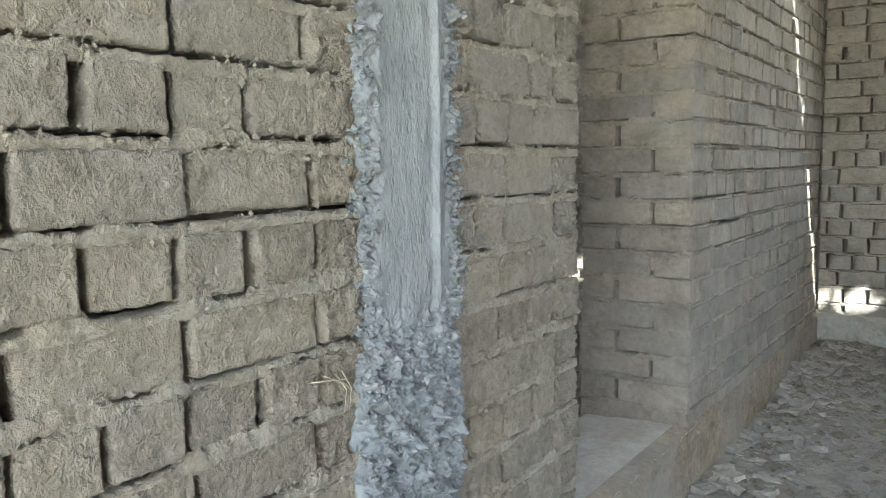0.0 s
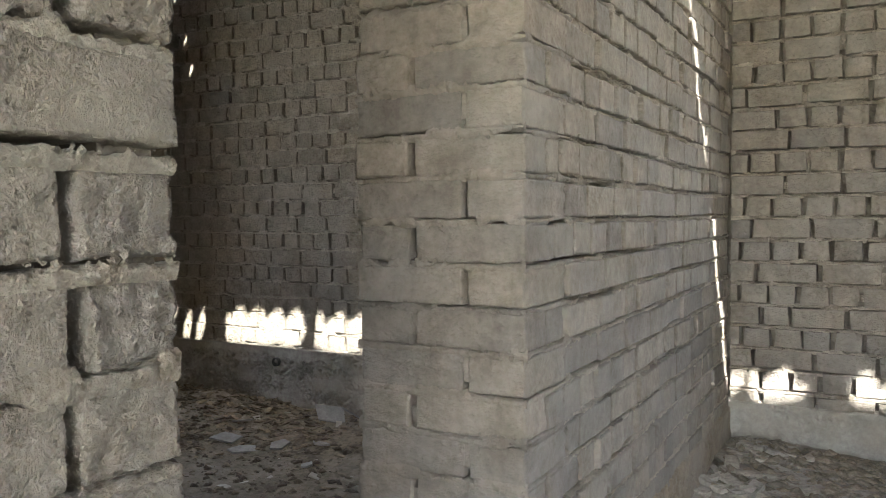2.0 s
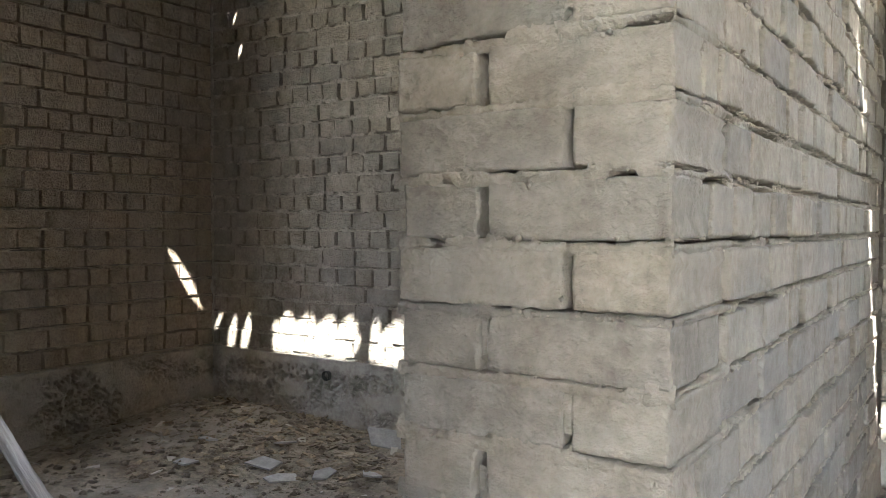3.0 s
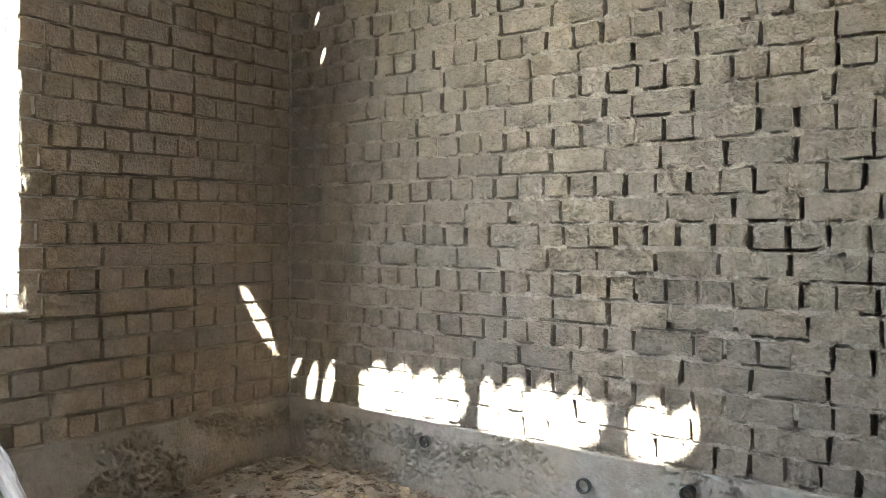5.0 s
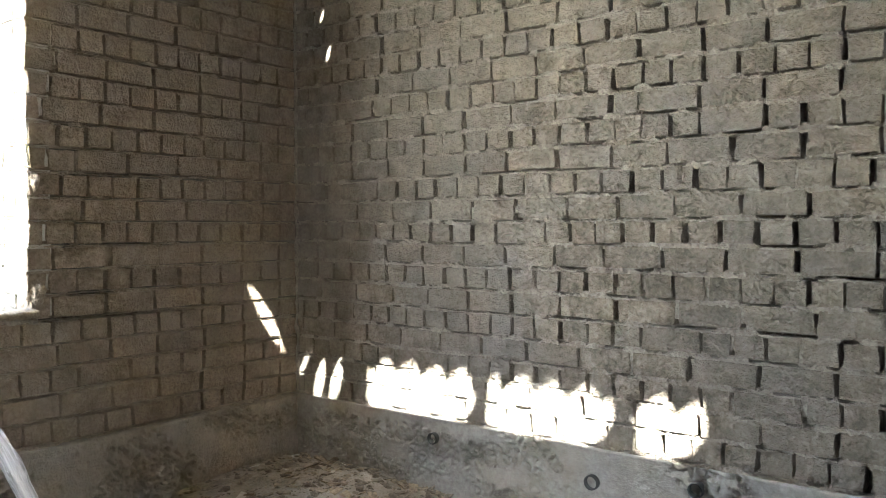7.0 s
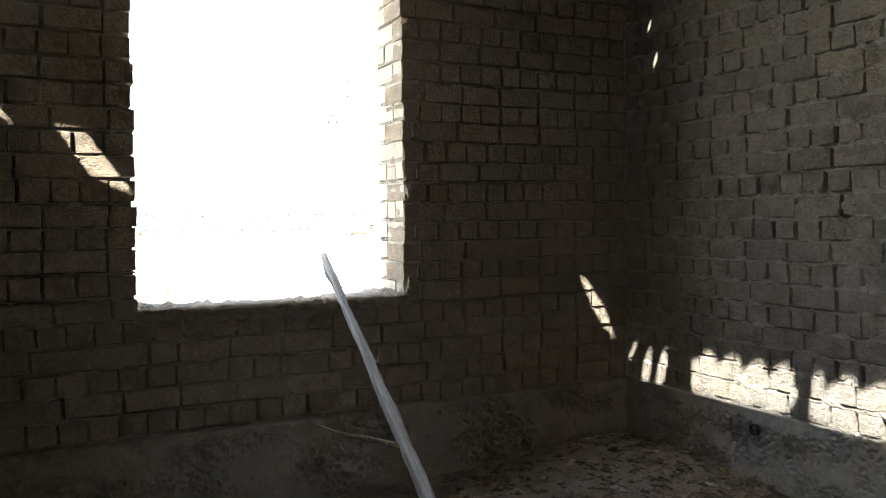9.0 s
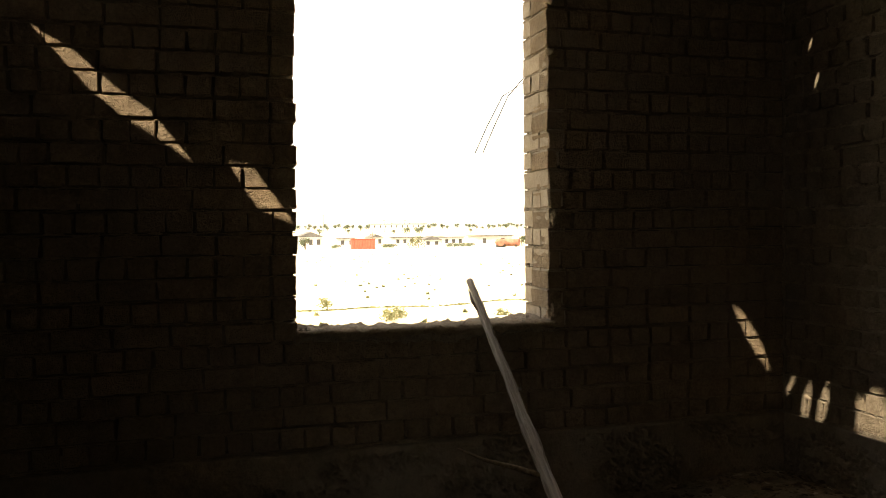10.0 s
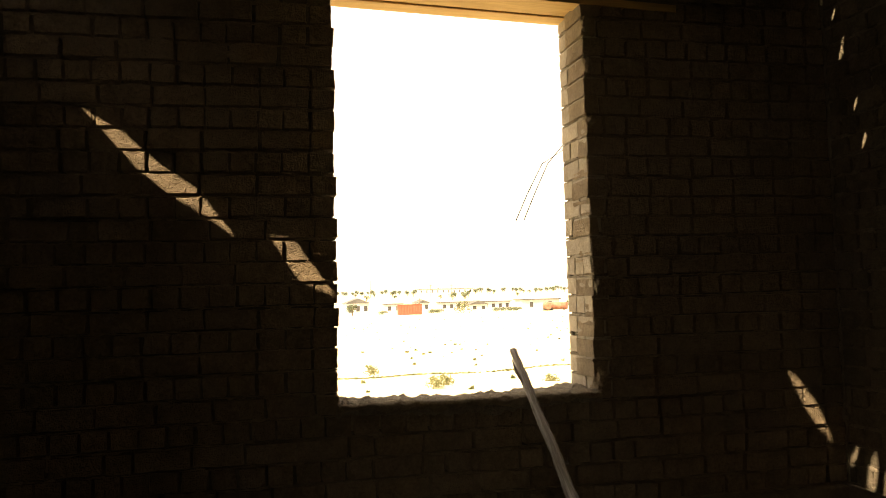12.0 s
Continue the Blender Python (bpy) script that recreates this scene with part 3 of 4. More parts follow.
GAPS = [strip(-2.30, -1.58, 5.300, 5.441), strip(-1.50, -0.84, 5.300, 5.441), strip(-0.72, -0.43, 5.305, 5.441),
        strip(0.03, 0.73, 5.285, 5.355), strip(0.83, 1.25, 5.275, 5.362), strip(1.275, 1.545, 5.275, 5.365), strip(1.73, 1.97, 5.285, 5.37),
        eased([(-2.725, 5.305), (-2.70, 5.298), (-2.665, 5.302), (-2.658, 5.36), (-2.675, 5.40), (-2.695, 5.412), (-2.728, 5.36)]), eased([(-2.595, 5.302), (-2.55, 5.298), (-2.528, 5.32), (-2.528, 5.38), (-2.55, 5.425), (-2.58, 5.40), (-2.60, 5.35)]),
        [(-2.87, 5.365), (-2.845, 5.36), (-2.825, 5.415), (-2.85, 5.42)],
        crack([(-3.10, 5.295), (-3.05, 5.315), (-3.0, 5.33), (-2.94, 5.34)], 0.062, 3),
        crack([(-3.69, 2.31), (-3.60, 2.41), (-3.54, 2.50), (-3.50, 2.60), (-3.43, 2.67)], 0.053, 4), crack([(-3.43, 2.84), (-3.38, 2.90), (-3.31, 2.99)], 0.072, 5)]
for z, rx, ry in ((2.90, 0.014, 0.035), (2.544, 0.010, 0.020), (2.33, 0.013, 0.022), (3.11, 0.010, 0.02)):
    s = (ROOF - z) / 1.8
    GAPS.append(spot(-3.95 + 0.1 * (3.2 - z) * 2.4 + 0.727 * s, YF - s, rx, ry))

bm = bmesh.new()
for loop in [[(XL - TH, YB - TH), (XR + 0.9, YB - TH), (XR + 0.9, YF + 0.9), (XL - TH, YF + 0.9)]] + GAPS:
    vs = [bm.verts.new((x, y, ROOF)) for x, y in loop]
    for i in range(len(vs)):
        bm.edges.new((vs[i], vs[(i + 1) % len(vs)]))
bmesh.ops.triangle_fill(bm, use_beauty=True, use_dissolve=False, edges=bm.edges[:])
ceiling = tagged(new("ceiling", from_bm("ceiling", bm, m_roof)), "dark boarded roof underside with gaps letting sunlight in", "ceiling", kind="structure")
tagged(new("wall_plate", boxes("wall_plate", m_roof, (XL - TH, XL, YBL, YF, TOP, ROOF - 0.002), (XL, XR, YF, YF + TH, TOP, ROOF - 0.002), (XP, 0, YB, YN, TOP, ROOF - 0.002), (XP, 0, YE, YF, TOP, ROOF - 0.002), (XP, 0, YN, YE, 2.62, ROOF - 0.002), (XR, XR + TH, YB, YF, TOP, ROOF - 0.002), (XL, XR, YB - TH, YB, TOP, ROOF - 0.002), (XL, XP, YBL - TH, YBL, TOP, ROOF - 0.002))), "dark timber plates between walls and roof", "wall plate", kind="structure")

# ---- the concrete post cast into the near wall ----
def post_lift(a, z):
    w = 0.285
    smooth = min(1.0, max(0.0, (z - 0.93 - 0.08 * nz(a * 12, 0, 3)) * 9))
    side = min(a, w - a)
    edge = max(0.0, 1 - side / (0.05 + 0.02 * nz(z * 5, 3.0)))
    crumb = 0.020 * max(-0.15, nz(a * 44, z * 44, 2.0)) + 0.012 * nz(a * 26, z * 26, 6.0) + 0.012 * nz(a * 105, z * 105, 4.0)
    ridge = 0.012 * math.exp(-((a - 0.075 - 0.006 * nz(z * 3)) / 0.009) ** 2) * smooth
    return 0.020 + ridge + (1 - smooth) * (1.5 * crumb - 0.006 + 0.014 * nz(a * 17, z * 13, 9.0)) + smooth * (edge * (2.0 * crumb - 0.007) + 0.002 * nz(a * 40, z * 9, 1.0) + 0.0025 * nz(a * 16, z * 5, 7.0) - 0.004 * max(0.0, nz(a * 70, z * 60, 3.0) - 0.25))


def ragged_post():
    """The post's face: its two edges wander over the bricks beside it."""
    nu, nv, w = 96, 800, 0.285
    verts, faces = [], []
    for j in range(nv + 1):
        z = 0.27 + (TOP - 0.27) * j / nv
        low = 0.018 if z < 0.95 else 0.0
        e0 = 0.020 * nz(z * 7.0, 1.0) + 0.012 * nz(z * 26.0, 2.0) + 0.006 * nz(z * 70.0, 2.0) - low
        e1 = 0.016 * nz(z * 6.0, 8.0) + 0.012 * nz(z * 24.0, 9.0) + 0.006 * nz(z * 70.0, 9.0) + low
        for i in range(nu + 1):
            a = w * i / nu
            t = i / nu
            shift = e0 * max(0.0, 1 - t * 4) + e1 * max(0.0, t * 4 - 3)
            rim = i in (0, nu) or j in (0, nv)
            verts.append((-0.03 if rim else post_lift(a, z), 2.69 - a - shift, z))
    for j in range(nv):
        for i in range(nu):
            k = j * (nu + 1) + i
            faces.append((k, k + 1, k + nu + 2, k + nu + 1))
    return mesh_of("concrete_post", verts, faces, m_column)


post = tagged(new("concrete_post", ragged_post()), "blue-grey concrete post with crumbly edges cast between bricks", "post", kind="structure")
rnd = random.Random(21)
vs, fs = [], []
for i in range(4600):
    z = rnd.uniform(0.5, 1.0) if i % 3 else rnd.uniform(0.9, 2.0)
    low = z < 0.98 + 0.06 * nz(z * 9)
    a = rnd.uniform(-0.012, 0.297) if low else rnd.choice((rnd.gauss(0.004, 0.016), 0.281 + rnd.gauss(0, 0.02)))
    crumb(vs, fs, Vector((post_lift(min(0.275, max(0.01, a)), z) - rnd.uniform(0.0, 0.004), 2.69 - a, z)), 0.0018 + 0.0085 * rnd.random() ** 2.5, rnd)
part("gravel", mesh_of("gravel", vs, fs, m_gravel, False), post, kind="stuff")

# ---- window of the small room: lintel boards, sill ----
for i, (x0, x1, z0, z1) in enumerate(((XL - 0.115, XL + 0.004, 3.14, 3.185), (XL - 0.245, XL - 0.13, 3.155, 3.20), (XL - 0.385, XL - 0.26, 3.15, 3.195))):
    b = bmesh.new()
    bmesh.ops.create_cube(b, size=1.0)
    bmesh.ops.scale(b, vec=(x1 - x0, 2.45, z1 - z0), verts=b.verts[:])
    bmesh.ops.bevel(b, geom=b.edges[:], offset=0.003, segments=1, affect="EDGES")
    plank = new("lintel_board", from_bm("lintel_board", b, m_plank))
    plank.matrix_basis = pose((x0 + x1) / 2, 4.73, (z0 + z1) / 2 + 0.012, -2.0, 0, 0)
    tagged(plank, "yellow pine lintel board over the window opening", "board", "lintel boards")

sill = sheet("window_sill", m_mortar, steps((XL - TH, XL + 0.012, 30)), steps((WIN[0] - 0.02, WIN[1] + 0.02, 160)),
             lambda x, y: 0.982 - 0.03 * math.sin(math.pi * (y - WIN[0]) / 1.42) + 0.022 * nz(x * 7, y * 7, 4.0) + 0.020 * nz(x * 24, y * 24, 4.0) + 0.010 * nz(x * 60, y * 60, 4.0) - (0.05 if x > XL + 0.008 else 0.0))
sill = tagged(new("window_sill", sill), "crumbling clay mortar sill of the open window", "sill", kind="structure")

def droop(a, z):
    y = WIN[1] + 0.02 - a
    edge = z - (0.925 + 0.06 * nz(y * 5.0, 1.0) + 0.03 * nz(y * 17.0, 2.0))
    body = 0.036 + 0.05 * min(1.0, max(0.0, (z - 0.89) / 0.08))
    return -0.03 + body * min(1.0, max(0.0, edge * 30 + 0.3)) + (0.018 * nz(y * 20, z * 20, 3.0) + 0.010 * nz(y * 55, z * 55, 4.0) if edge > 0 else 0.0) - 0.9 * max(0.0, z - 0.975 + 0.02 * math.sin(math.pi * (y - WIN[0]) / 1.42))


part("clay_smear", grid_sheet("clay_smear", m_mortar_warm, Vector((XL, WIN[1] + 0.02, 0)), Vector((0, -1, 0)), Vector((1, 0, 0)), WIN[1] - WIN[0] + 0.04, 0.84, 0.99, 0.012, 0.008, droop), sill)


def lump(y, z, rx, rz, seed):
    """A torn, bulging lump of clay on the window's arris."""
    b = bmesh.new()
    bmesh.ops.create_icosphere(b, subdivisions=3, radius=1.0)
    for v in b.verts:
        k = 1 + 0.45 * nz(v.co.x * 1.6 + seed, v.co.y * 1.6, v.co.z * 1.6) + 0.25 * nz(v.co.x * 5, v.co.y * 5 + seed, v.co.z * 5)
        v.co = Vector((XL - 0.01 + v.co.x * 0.045 * k, y + v.co.y * rx * k, z + v.co.z * rz * k))
    part("clay_lump", from_bm("clay_lump", b, m_mortar_warm, True), wall_left)


for y, z, rx, rz, seed in ((5.405, 1.05, 0.035, 0.06, 1), (5.40, 2.47, 0.035, 0.035, 2), (5.395, 2.78, 0.025, 0.05, 3), (5.40, 1.55, 0.02, 0.04, 4), (5.398, 3.02, 0.03, 0.05, 5)):
    lump(y, z, rx, rz, seed)

rnd = random.Random(61)
vs, fs = [], []
for i in range(420):
    y, x, q = rnd.uniform(WIN[0], WIN[1]), XL + 0.012 - abs(rnd.gauss(0, 0.06)), 0.003 + 0.016 * rnd.random() ** 3
    crumb(vs, fs, Vector((x, y, 0.988 - 0.03 * math.sin(math.pi * (y - WIN[0]) / 1.42))), q, rnd)
part("clods", mesh_of("clods", vs, fs, m_mortar, False), sill, kind="stuff")

# ---- things of the small room ----
pole = new("wooden_pole", None)
tagged(pole, "weathered grey wooden pole leaning on the window sill", "pole")
axis0, axis1 = Vector((-2.49, 4.955, -0.03)), Vector((-4.28, 4.99, 1.20))
span = (axis1 - axis0).length
pole.matrix_basis = Matrix.Translation(axis0) @ (axis1 - axis0).to_track_quat("Z", "Y").to_matrix().to_4x4()
back = pole.matrix_basis.inverted().to_3x3()
n = 40
pts = [Vector((0.005 * nz(i * 0.22, 2.0), 0.005 * nz(i * 0.25, 7.0), span * i / n)) for i in range(n + 1)]
rad = [0.034 - 0.013 * i / n + (0.005 if i in (17, 18, 19) else 0.0) + 0.003 * nz(i * 0.6) for i in range(n + 1)]
part("shaft", tube("shaft", m_pole, pts, rad, 14, 0.12, 5), pole)


def spur(name, material, start, ways, radii, label=""):
    """A side growth on the pole; ways are in the room's directions."""
    part(name, tube(name, material, [start + back @ Vector(w) for w in ways], radii, 6, 0.18, len(name)), pole, label)


spur("splinter", m_pole, pts[-6], ((0, -0.022, 0), (-0.05, -0.036, 0.05), (-0.12, -0.034, 0.11)), [0.004, 0.009, 0.003])
spur("branch_stub", m_chips, pts[14], ((0, 0, 0), (-0.09, -0.11, 0.03), (-0.18, -0.23, 0.05), (-0.26, -0.33, 0.09)), [0.014, 0.012, 0.009, 0.003], "thin pale side branch")
spur("knot", m_pole, pts[24], ((0, 0.012, 0), (0.01, 0.040, 0.0), (-0.02, 0.050, 0.02)), [0.014, 0.008, 0.002])
spur("knot", m_pole, pts[17], ((0, -0.01, 0.01), (0.01, -0.030, 0.015), (0.0, -0.036, 0.02)), [0.015, 0.010, 0.003])

# straws stuck in a joint of the near wall, and a tuft of fibre
for i, (y, z, dy, dz) in enumerate(((2.30, 0.935, 0.07, -0.05), (2.33, 0.93, 0.012, -0.06), (2.345, 0.935, 0.008, -0.075), (2.27, 0.93, 0.12, -0.012))):
    tagged(new("straw_stalk", tube("straw_stalk", m_straw, [(0.004, y, z), (0.022, y + dy * 0.5, z + dz * 0.4), (0.012, y + dy, z + dz)], [0.0011, 0.0010, 0.0006], 5)), "pale straw stalk sticking out of a joint", "straw", "straws in the joint")
r = random.Random(3)
fv, ff = [], []
for i in range(46):
    c = Vector((0.006, 2.80 + r.gauss(0, 0.016), 1.128 + r.gauss(0, 0.006)))
    d = Vector((r.uniform(0, 0.6), r.uniform(-1, 1), r.uniform(-0.8, 0.6))).normalized() * r.uniform(0.008, 0.022)
    e = d.orthogonal().normalized() * 0.0006
    b = len(fv)
    fv += [c - e, c + e, c + d + e * 0.4, c + d - e * 0.4]
    ff.append((b, b + 1, b + 2, b + 3))
tagged(new("fibre_tuft", mesh_of("fibre_tuft", fv, ff, m_column, False)), "small tuft of grey fibre caught in a joint", "fibre tuft")

# wires at the window's outer edge
for i, off in enumerate((0.0, 0.035)):
    cu = tube("hanging_wire", m_wire, [(XL - TH - 0.02, 5.40, 2.42 - off), (XL - TH - 0.05, 5.30 - off, 2.30), (XL - TH - 0.08, 5.22 - off * 1.3, 2.12), (XL - TH - 0.09, 5.15 - off * 1.4, 1.96)], [0.003] * 4, 5)
    tagged(new("hanging_wire", cu), "thin dark wire hanging at the window edge", "wire", "hanging wires")


def slab(x, y, sx, sy, turn, tip, seed):
    """A broken flat piece of slate sheet lying on the floor."""
    r = random.Random(seed)
    b = bmesh.new()
    n = r.randint(4, 5)
    ring = [b.verts.new((sx * math.cos(2 * math.pi * (i + 0.4) / n + r.uniform(-0.45, 0.45)) * r.uniform(0.7, 1.25), sy * math.sin(2 * math.pi * (i + 0.4) / n) * r.uniform(0.7, 1.25), 0)) for i in range(n)]
    f = b.faces.new(ring)
    ext = bmesh.ops.extrude_face_region(b, geom=[f])
    for v in ext["geom"]:
        if isinstance(v, bmesh.types.BMVert):
            v.co.z += 0.009
    ob = new("broken_slate", from_bm("broken_slate", b, m_slate))
    ob.matrix_basis = pose(x, y, floor_height(x, y) + 0.004 + abs(math.sin(radians(tip))) * sy * 0.8, tip, r.uniform(-6, 6), turn)
    tagged(ob, "broken grey slate piece lying on the rubble floor", "slate piece", "broken slates")


slab(-2.62, 6.05, 0.11, 0.075, 12, 8, 1)
slab(-2.30, 6.62, 0.10, 0.09, 40, 38, 2)
slab(-2.16, 6.66, 0.09, 0.10, -30, -34, 3)
for i, (x, y, s) in enumerate(((-2.95, 5.85, 0.08), (-2.42, 5.98, 0.09), (-2.28, 6.12, 0.08), (-2.05, 6.20, 0.07), (-3.15, 6.15, 0.06), (-2.75, 6.35, 0.07), (-1.9, 5.9, 0.06), (0.95, 6.05, 0.11), (0.55, 5.6, 0.07), (1.35, 6.3, 0.08), (0.85, 6.5, 0.06))):
    slab(x, y, s, s * 0.6, i * 47, 4 + (i * 7) % 9, 10 + i)


def scatter(name, label, category, material, count, place, size, flat, seed, smooth=False):
    """Loose bits that nobody could count, resting on the floor, as one mesh."""
    r = random.Random(seed)
    vs, fs = [], []
    for _ in range(count):
        x, y = place(r)
        s = size(r)
        long = r.uniform(0.7, 1.5)
        turn, tip = r.uniform(0, math.pi), r.uniform(-0.5, 0.5)
        b = len(vs)
        c, d = math.cos(turn), math.sin(turn)
        z = floor_height(x, y) + s * flat * 0.25
        if flat > 0.3:
            for d in ((1, 0, 0), (-1, 0, 0), (0, 1, 0), (0, -1, 0), (0, 0, 1), (0, 0, -1)):
                v = Vector(d) * s * r.uniform(0.75, 1.1) + Vector((r.uniform(-1, 1), r.uniform(-1, 1), r.uniform(-1, 1))) * s * 0.3
                vs.append((x + v.x * long, y + v.y, z - s * 0.15 + v.z * 0.55))
            fs += [(b + p, b + q, b + k) for p, q, k in ((0, 2, 4), (2, 1, 4), (1, 3, 4), (3, 0, 4), (2, 0, 5), (1, 2, 5), (3, 1, 5), (0, 3, 5))]
            continue
        for lx, ly, lz in ((-1, -1, -1), (1, -1, -1), (1, 1, -1), (-1, 1, -1), (-1, -1, 1), (1, -1, 1), (1, 1, 1), (-1, 1, 1)):
            px, py, pz = lx * s * long * r.uniform(0.6, 1.1), ly * s * 0.7 * r.uniform(0.5, 1.1), lz * s * flat * r.uniform(0.6, 1.1)
            vs.append((x + px * c - py * d, y + px * d + py * c, z + pz + px * tip))
        fs += [[b + i for i in f] for f in ((0, 3, 2, 1), (4, 5, 6, 7), (0, 1, 5, 4), (1, 2, 6, 5), (2, 3, 7, 6), (3, 0, 4, 7))]
    return tagged(new(name, mesh_of(name, vs, fs, material, smooth)), label, category, kind="stuff")


def in_small(r):
    return r.uniform(XL + 0.05, XP - 0.05), r.uniform(3.6, YF - 0.05)


def in_large(r):
    return 0.05 + abs(r.gauss(0, 1.1)), YF - 0.05 - abs(r.gauss(0, 1.2))


def along_foot(r):
    return 0.03 + abs(r.gauss(0, 0.17)), r.uniform(3.2, YF - 0.1)


def heap(r):
    return min(-1.2, max(XL + 0.08, r.gauss(-2.85, 0.55))), min(YF - 0.06, r.gauss(6.42, 0.34))


scatter("rubble", "small clods and broken brick bits on the floor", "rubble", m_clods, 8200, in_small, lambda r: 0.004 + 0.034 * r.random() ** 5, 0.6, 31, True)
scatter("rubble", "loose stones and clods along the wall foot", "rubble", m_rubble, 5200, in_large, lambda r: 0.005 + 0.04 * r.random() ** 4, 0.6, 32, True)
scatter("rubble", "angular broken brick and stone pieces along the partition's foot", "rubble", m_stone, 380, along_foot, lambda r: 0.012 + 0.046 * r.random() ** 2.0, 0.3, 37)
scatter("wood_chips", "pale wood chips and bark heaped in the corner", "wood chips", m_chips, 1700, heap, lambda r: 0.005 + 0.036 * r.random() ** 4, 0.16, 33)
scatter("wood_chips", "scattered chips and flakes on the earth floor", "wood chips", m_dust, 130, in_small, lambda r: 0.010 + 0.03 * r.random() ** 2, 0.10, 34)

# straw hanging from the roof edge in the corner
r = random.Random(5)
straw = new("straw_tuft", None)
tagged(straw, "dry straw and sticks hanging from the roof corner", "straw")
for i in range(34):
    p = Vector((r.uniform(XL + 0.04, XL + 0.75), YF - r.uniform(0.02, 0.14), ROOF - 0.01)) if i % 3 else Vector((XL + r.uniform(0.02, 0.12), r.uniform(6.4, YF - 0.05), ROOF - 0.01))
    q = p + Vector((r.uniform(-0.05, 0.05), r.uniform(-0.09, 0.0), -r.uniform(0.05, 0.19)))
    q.x, q.y = max(q.x, XL + 0.015), min(q.y, YF - 0.01)
    part("straw", tube("straw", m_straw, [p, p.lerp(q, 0.5) + Vector((r.uniform(-0.02, 0.02), 0, 0)), q], [0.008, 0.006, 0.002], 5, 0.2, i), straw)

# pipe ends in the footing of the far wall
for x, z, rr in ((-2.962, 0.264, 0.030), (-2.06, 0.215, 0.034), (-1.59, 0.275, 0.032)):
    pts = 14
    vs = [(x + k * math.cos(2 * math.pi * i / pts), YF - y, z + k * math.sin(2 * math.pi * i / pts)) for k, y in ((rr, 0.0), (rr, 0.038), (rr * 0.82, 0.038), (rr * 0.82, -0.02)) for i in range(pts)]
    fs = [(j * pts + i, j * pts + (i + 1) % pts, (j + 1) * pts + (i + 1) % pts, (j + 1) * pts + i) for j in range(3) for i in range(pts)] + [tuple(range(3 * pts, 4 * pts))]
    tagged(new("pipe_end", mesh_of("pipe_end", vs, fs, m_black_tube)), "dark round pipe end set in the concrete footing", "pipe", "pipe ends")


# ---- outside the small room's window ----
def leaf_crown(name, material, rx, rz, count, size, seed, squash=1.0):
    r = random.Random(seed)
    vs, fs = [], []
    lobes = [(r.uniform(-0.5, 0.5) * rx, r.uniform(-0.5, 0.5) * rx, r.uniform(-0.45, 0.45) * rz, r.uniform(0.35, 0.65)) for _ in range(7)]
    for _ in range(count):
        lx, ly, lz, lr = r.choice(lobes)
        d = Vector((r.gauss(0, 1), r.gauss(0, 1), r.gauss(0, 1))).normalized() * r.random() ** 0.4
        c = Vector((lx + d.x * rx * lr, ly + d.y * rx * lr, lz + d.z * rz * lr))
        a = Vector((r.uniform(-1, 1), r.uniform(-1, 1), r.uniform(-1, 1))).normalized() * size * r.uniform(0.6, 1.3)
        e = a.orthogonal().normalized() * size * r.uniform(0.3, 0.7)
        b = len(vs)
        vs += [c - a, c + e, c + a, c - e]
        fs.append((b, b + 1, b + 2, b + 3))
    return mesh_of(name, vs, fs, material, False)


def tree_kind(seed, h):
    t = new("tree", None)
    part("trunk", tube("trunk", m_bark, [(0, 0, -0.3), (0.1, 0, h * 0.25), (0.0, 0.1, h * 0.5), (0.1, 0.1, h * 0.75)], [0.17, 0.14, 0.10, 0.04], 7, 0.1, seed), t)
    crown = part("crown", leaf_crown("crown", m_leaf, h * 0.50, h * 0.44, 420, h * 0.055, seed), t)
    crown.location = (0, 0, h * 0.52)
    for k in range(3):
        a = k * 2.1 + seed
        part("limb", tube("limb", m_bark, [(0.05, 0.05, h * 0.35), (math.cos(a) * h * 0.12, math.sin(a) * h * 0.12, h * 0.55), (math.cos(a) * h * 0.22, math.sin(a) * h * 0.22, h * 0.72)], [0.08, 0.05, 0.02], 5, 0.1, k), t)
    return tagged(t, "leafy green tree standing beyond the field", "tree", "far trees")


def bush_kind(seed, w, h, material, label):
    t = new("bush", leaf_crown("bush", material, w, h, 320, w * 0.09, seed))
    return tagged(t, label, "bush", "bushes")


def at_far(slope, d):
    """A place d metres out from the window along a bearing, on the ground."""
    x, y = 0.1 - d, 3.63 + slope * d
    return x, y, field_height(x, y)


trees = [tree_kind(1, 3.6), tree_kind(2, 3.0), tree_kind(3, 4.6)]
placed = [(0.105, 215, 0), (0.118, 225, 1), (0.135, 230, 1), (0.392, 225, 0), (0.405, 215, 2), (0.335, 240, 1)]
rr = random.Random(77)
placed += [(s, d, rr.randint(0, 2)) for s, d in ((0.06 + 0.39 * i / 46 + rr.uniform(-0.006, 0.006), rr.uniform(620, 900)) for i in range(46))]
placed += [(0.05 + 0.41 * i / 90 + rr.uniform(-0.01, 0.01), rr.uniform(420, 1000), rr.randint(0, 2)) for i in range(90) if nz(i * 0.23, 5.0) > -0.12]
for i, (s, d, kind) in enumerate(placed):
    m = Matrix.Translation(at_far(s, d)) @ pose(0, 0, 0, 0, 0, i * 77)
    if i < 3:
        trees[(0, 1, 2)[i]].matrix_basis = Matrix.Translation(at_far(*[(0.105, 215), (0.118, 225), (0.405, 215)][i])) @ pose(0, 0, 0, 0, 0, i * 50)
    elif i != 4:
        copy_thing(trees[kind], m @ Matrix.Scale(1.15 if d > 400 else 1.0, 4))
low = bush_kind(4, 1.6, 0.8, m_leaf, "low green bush at the far edge of the field")
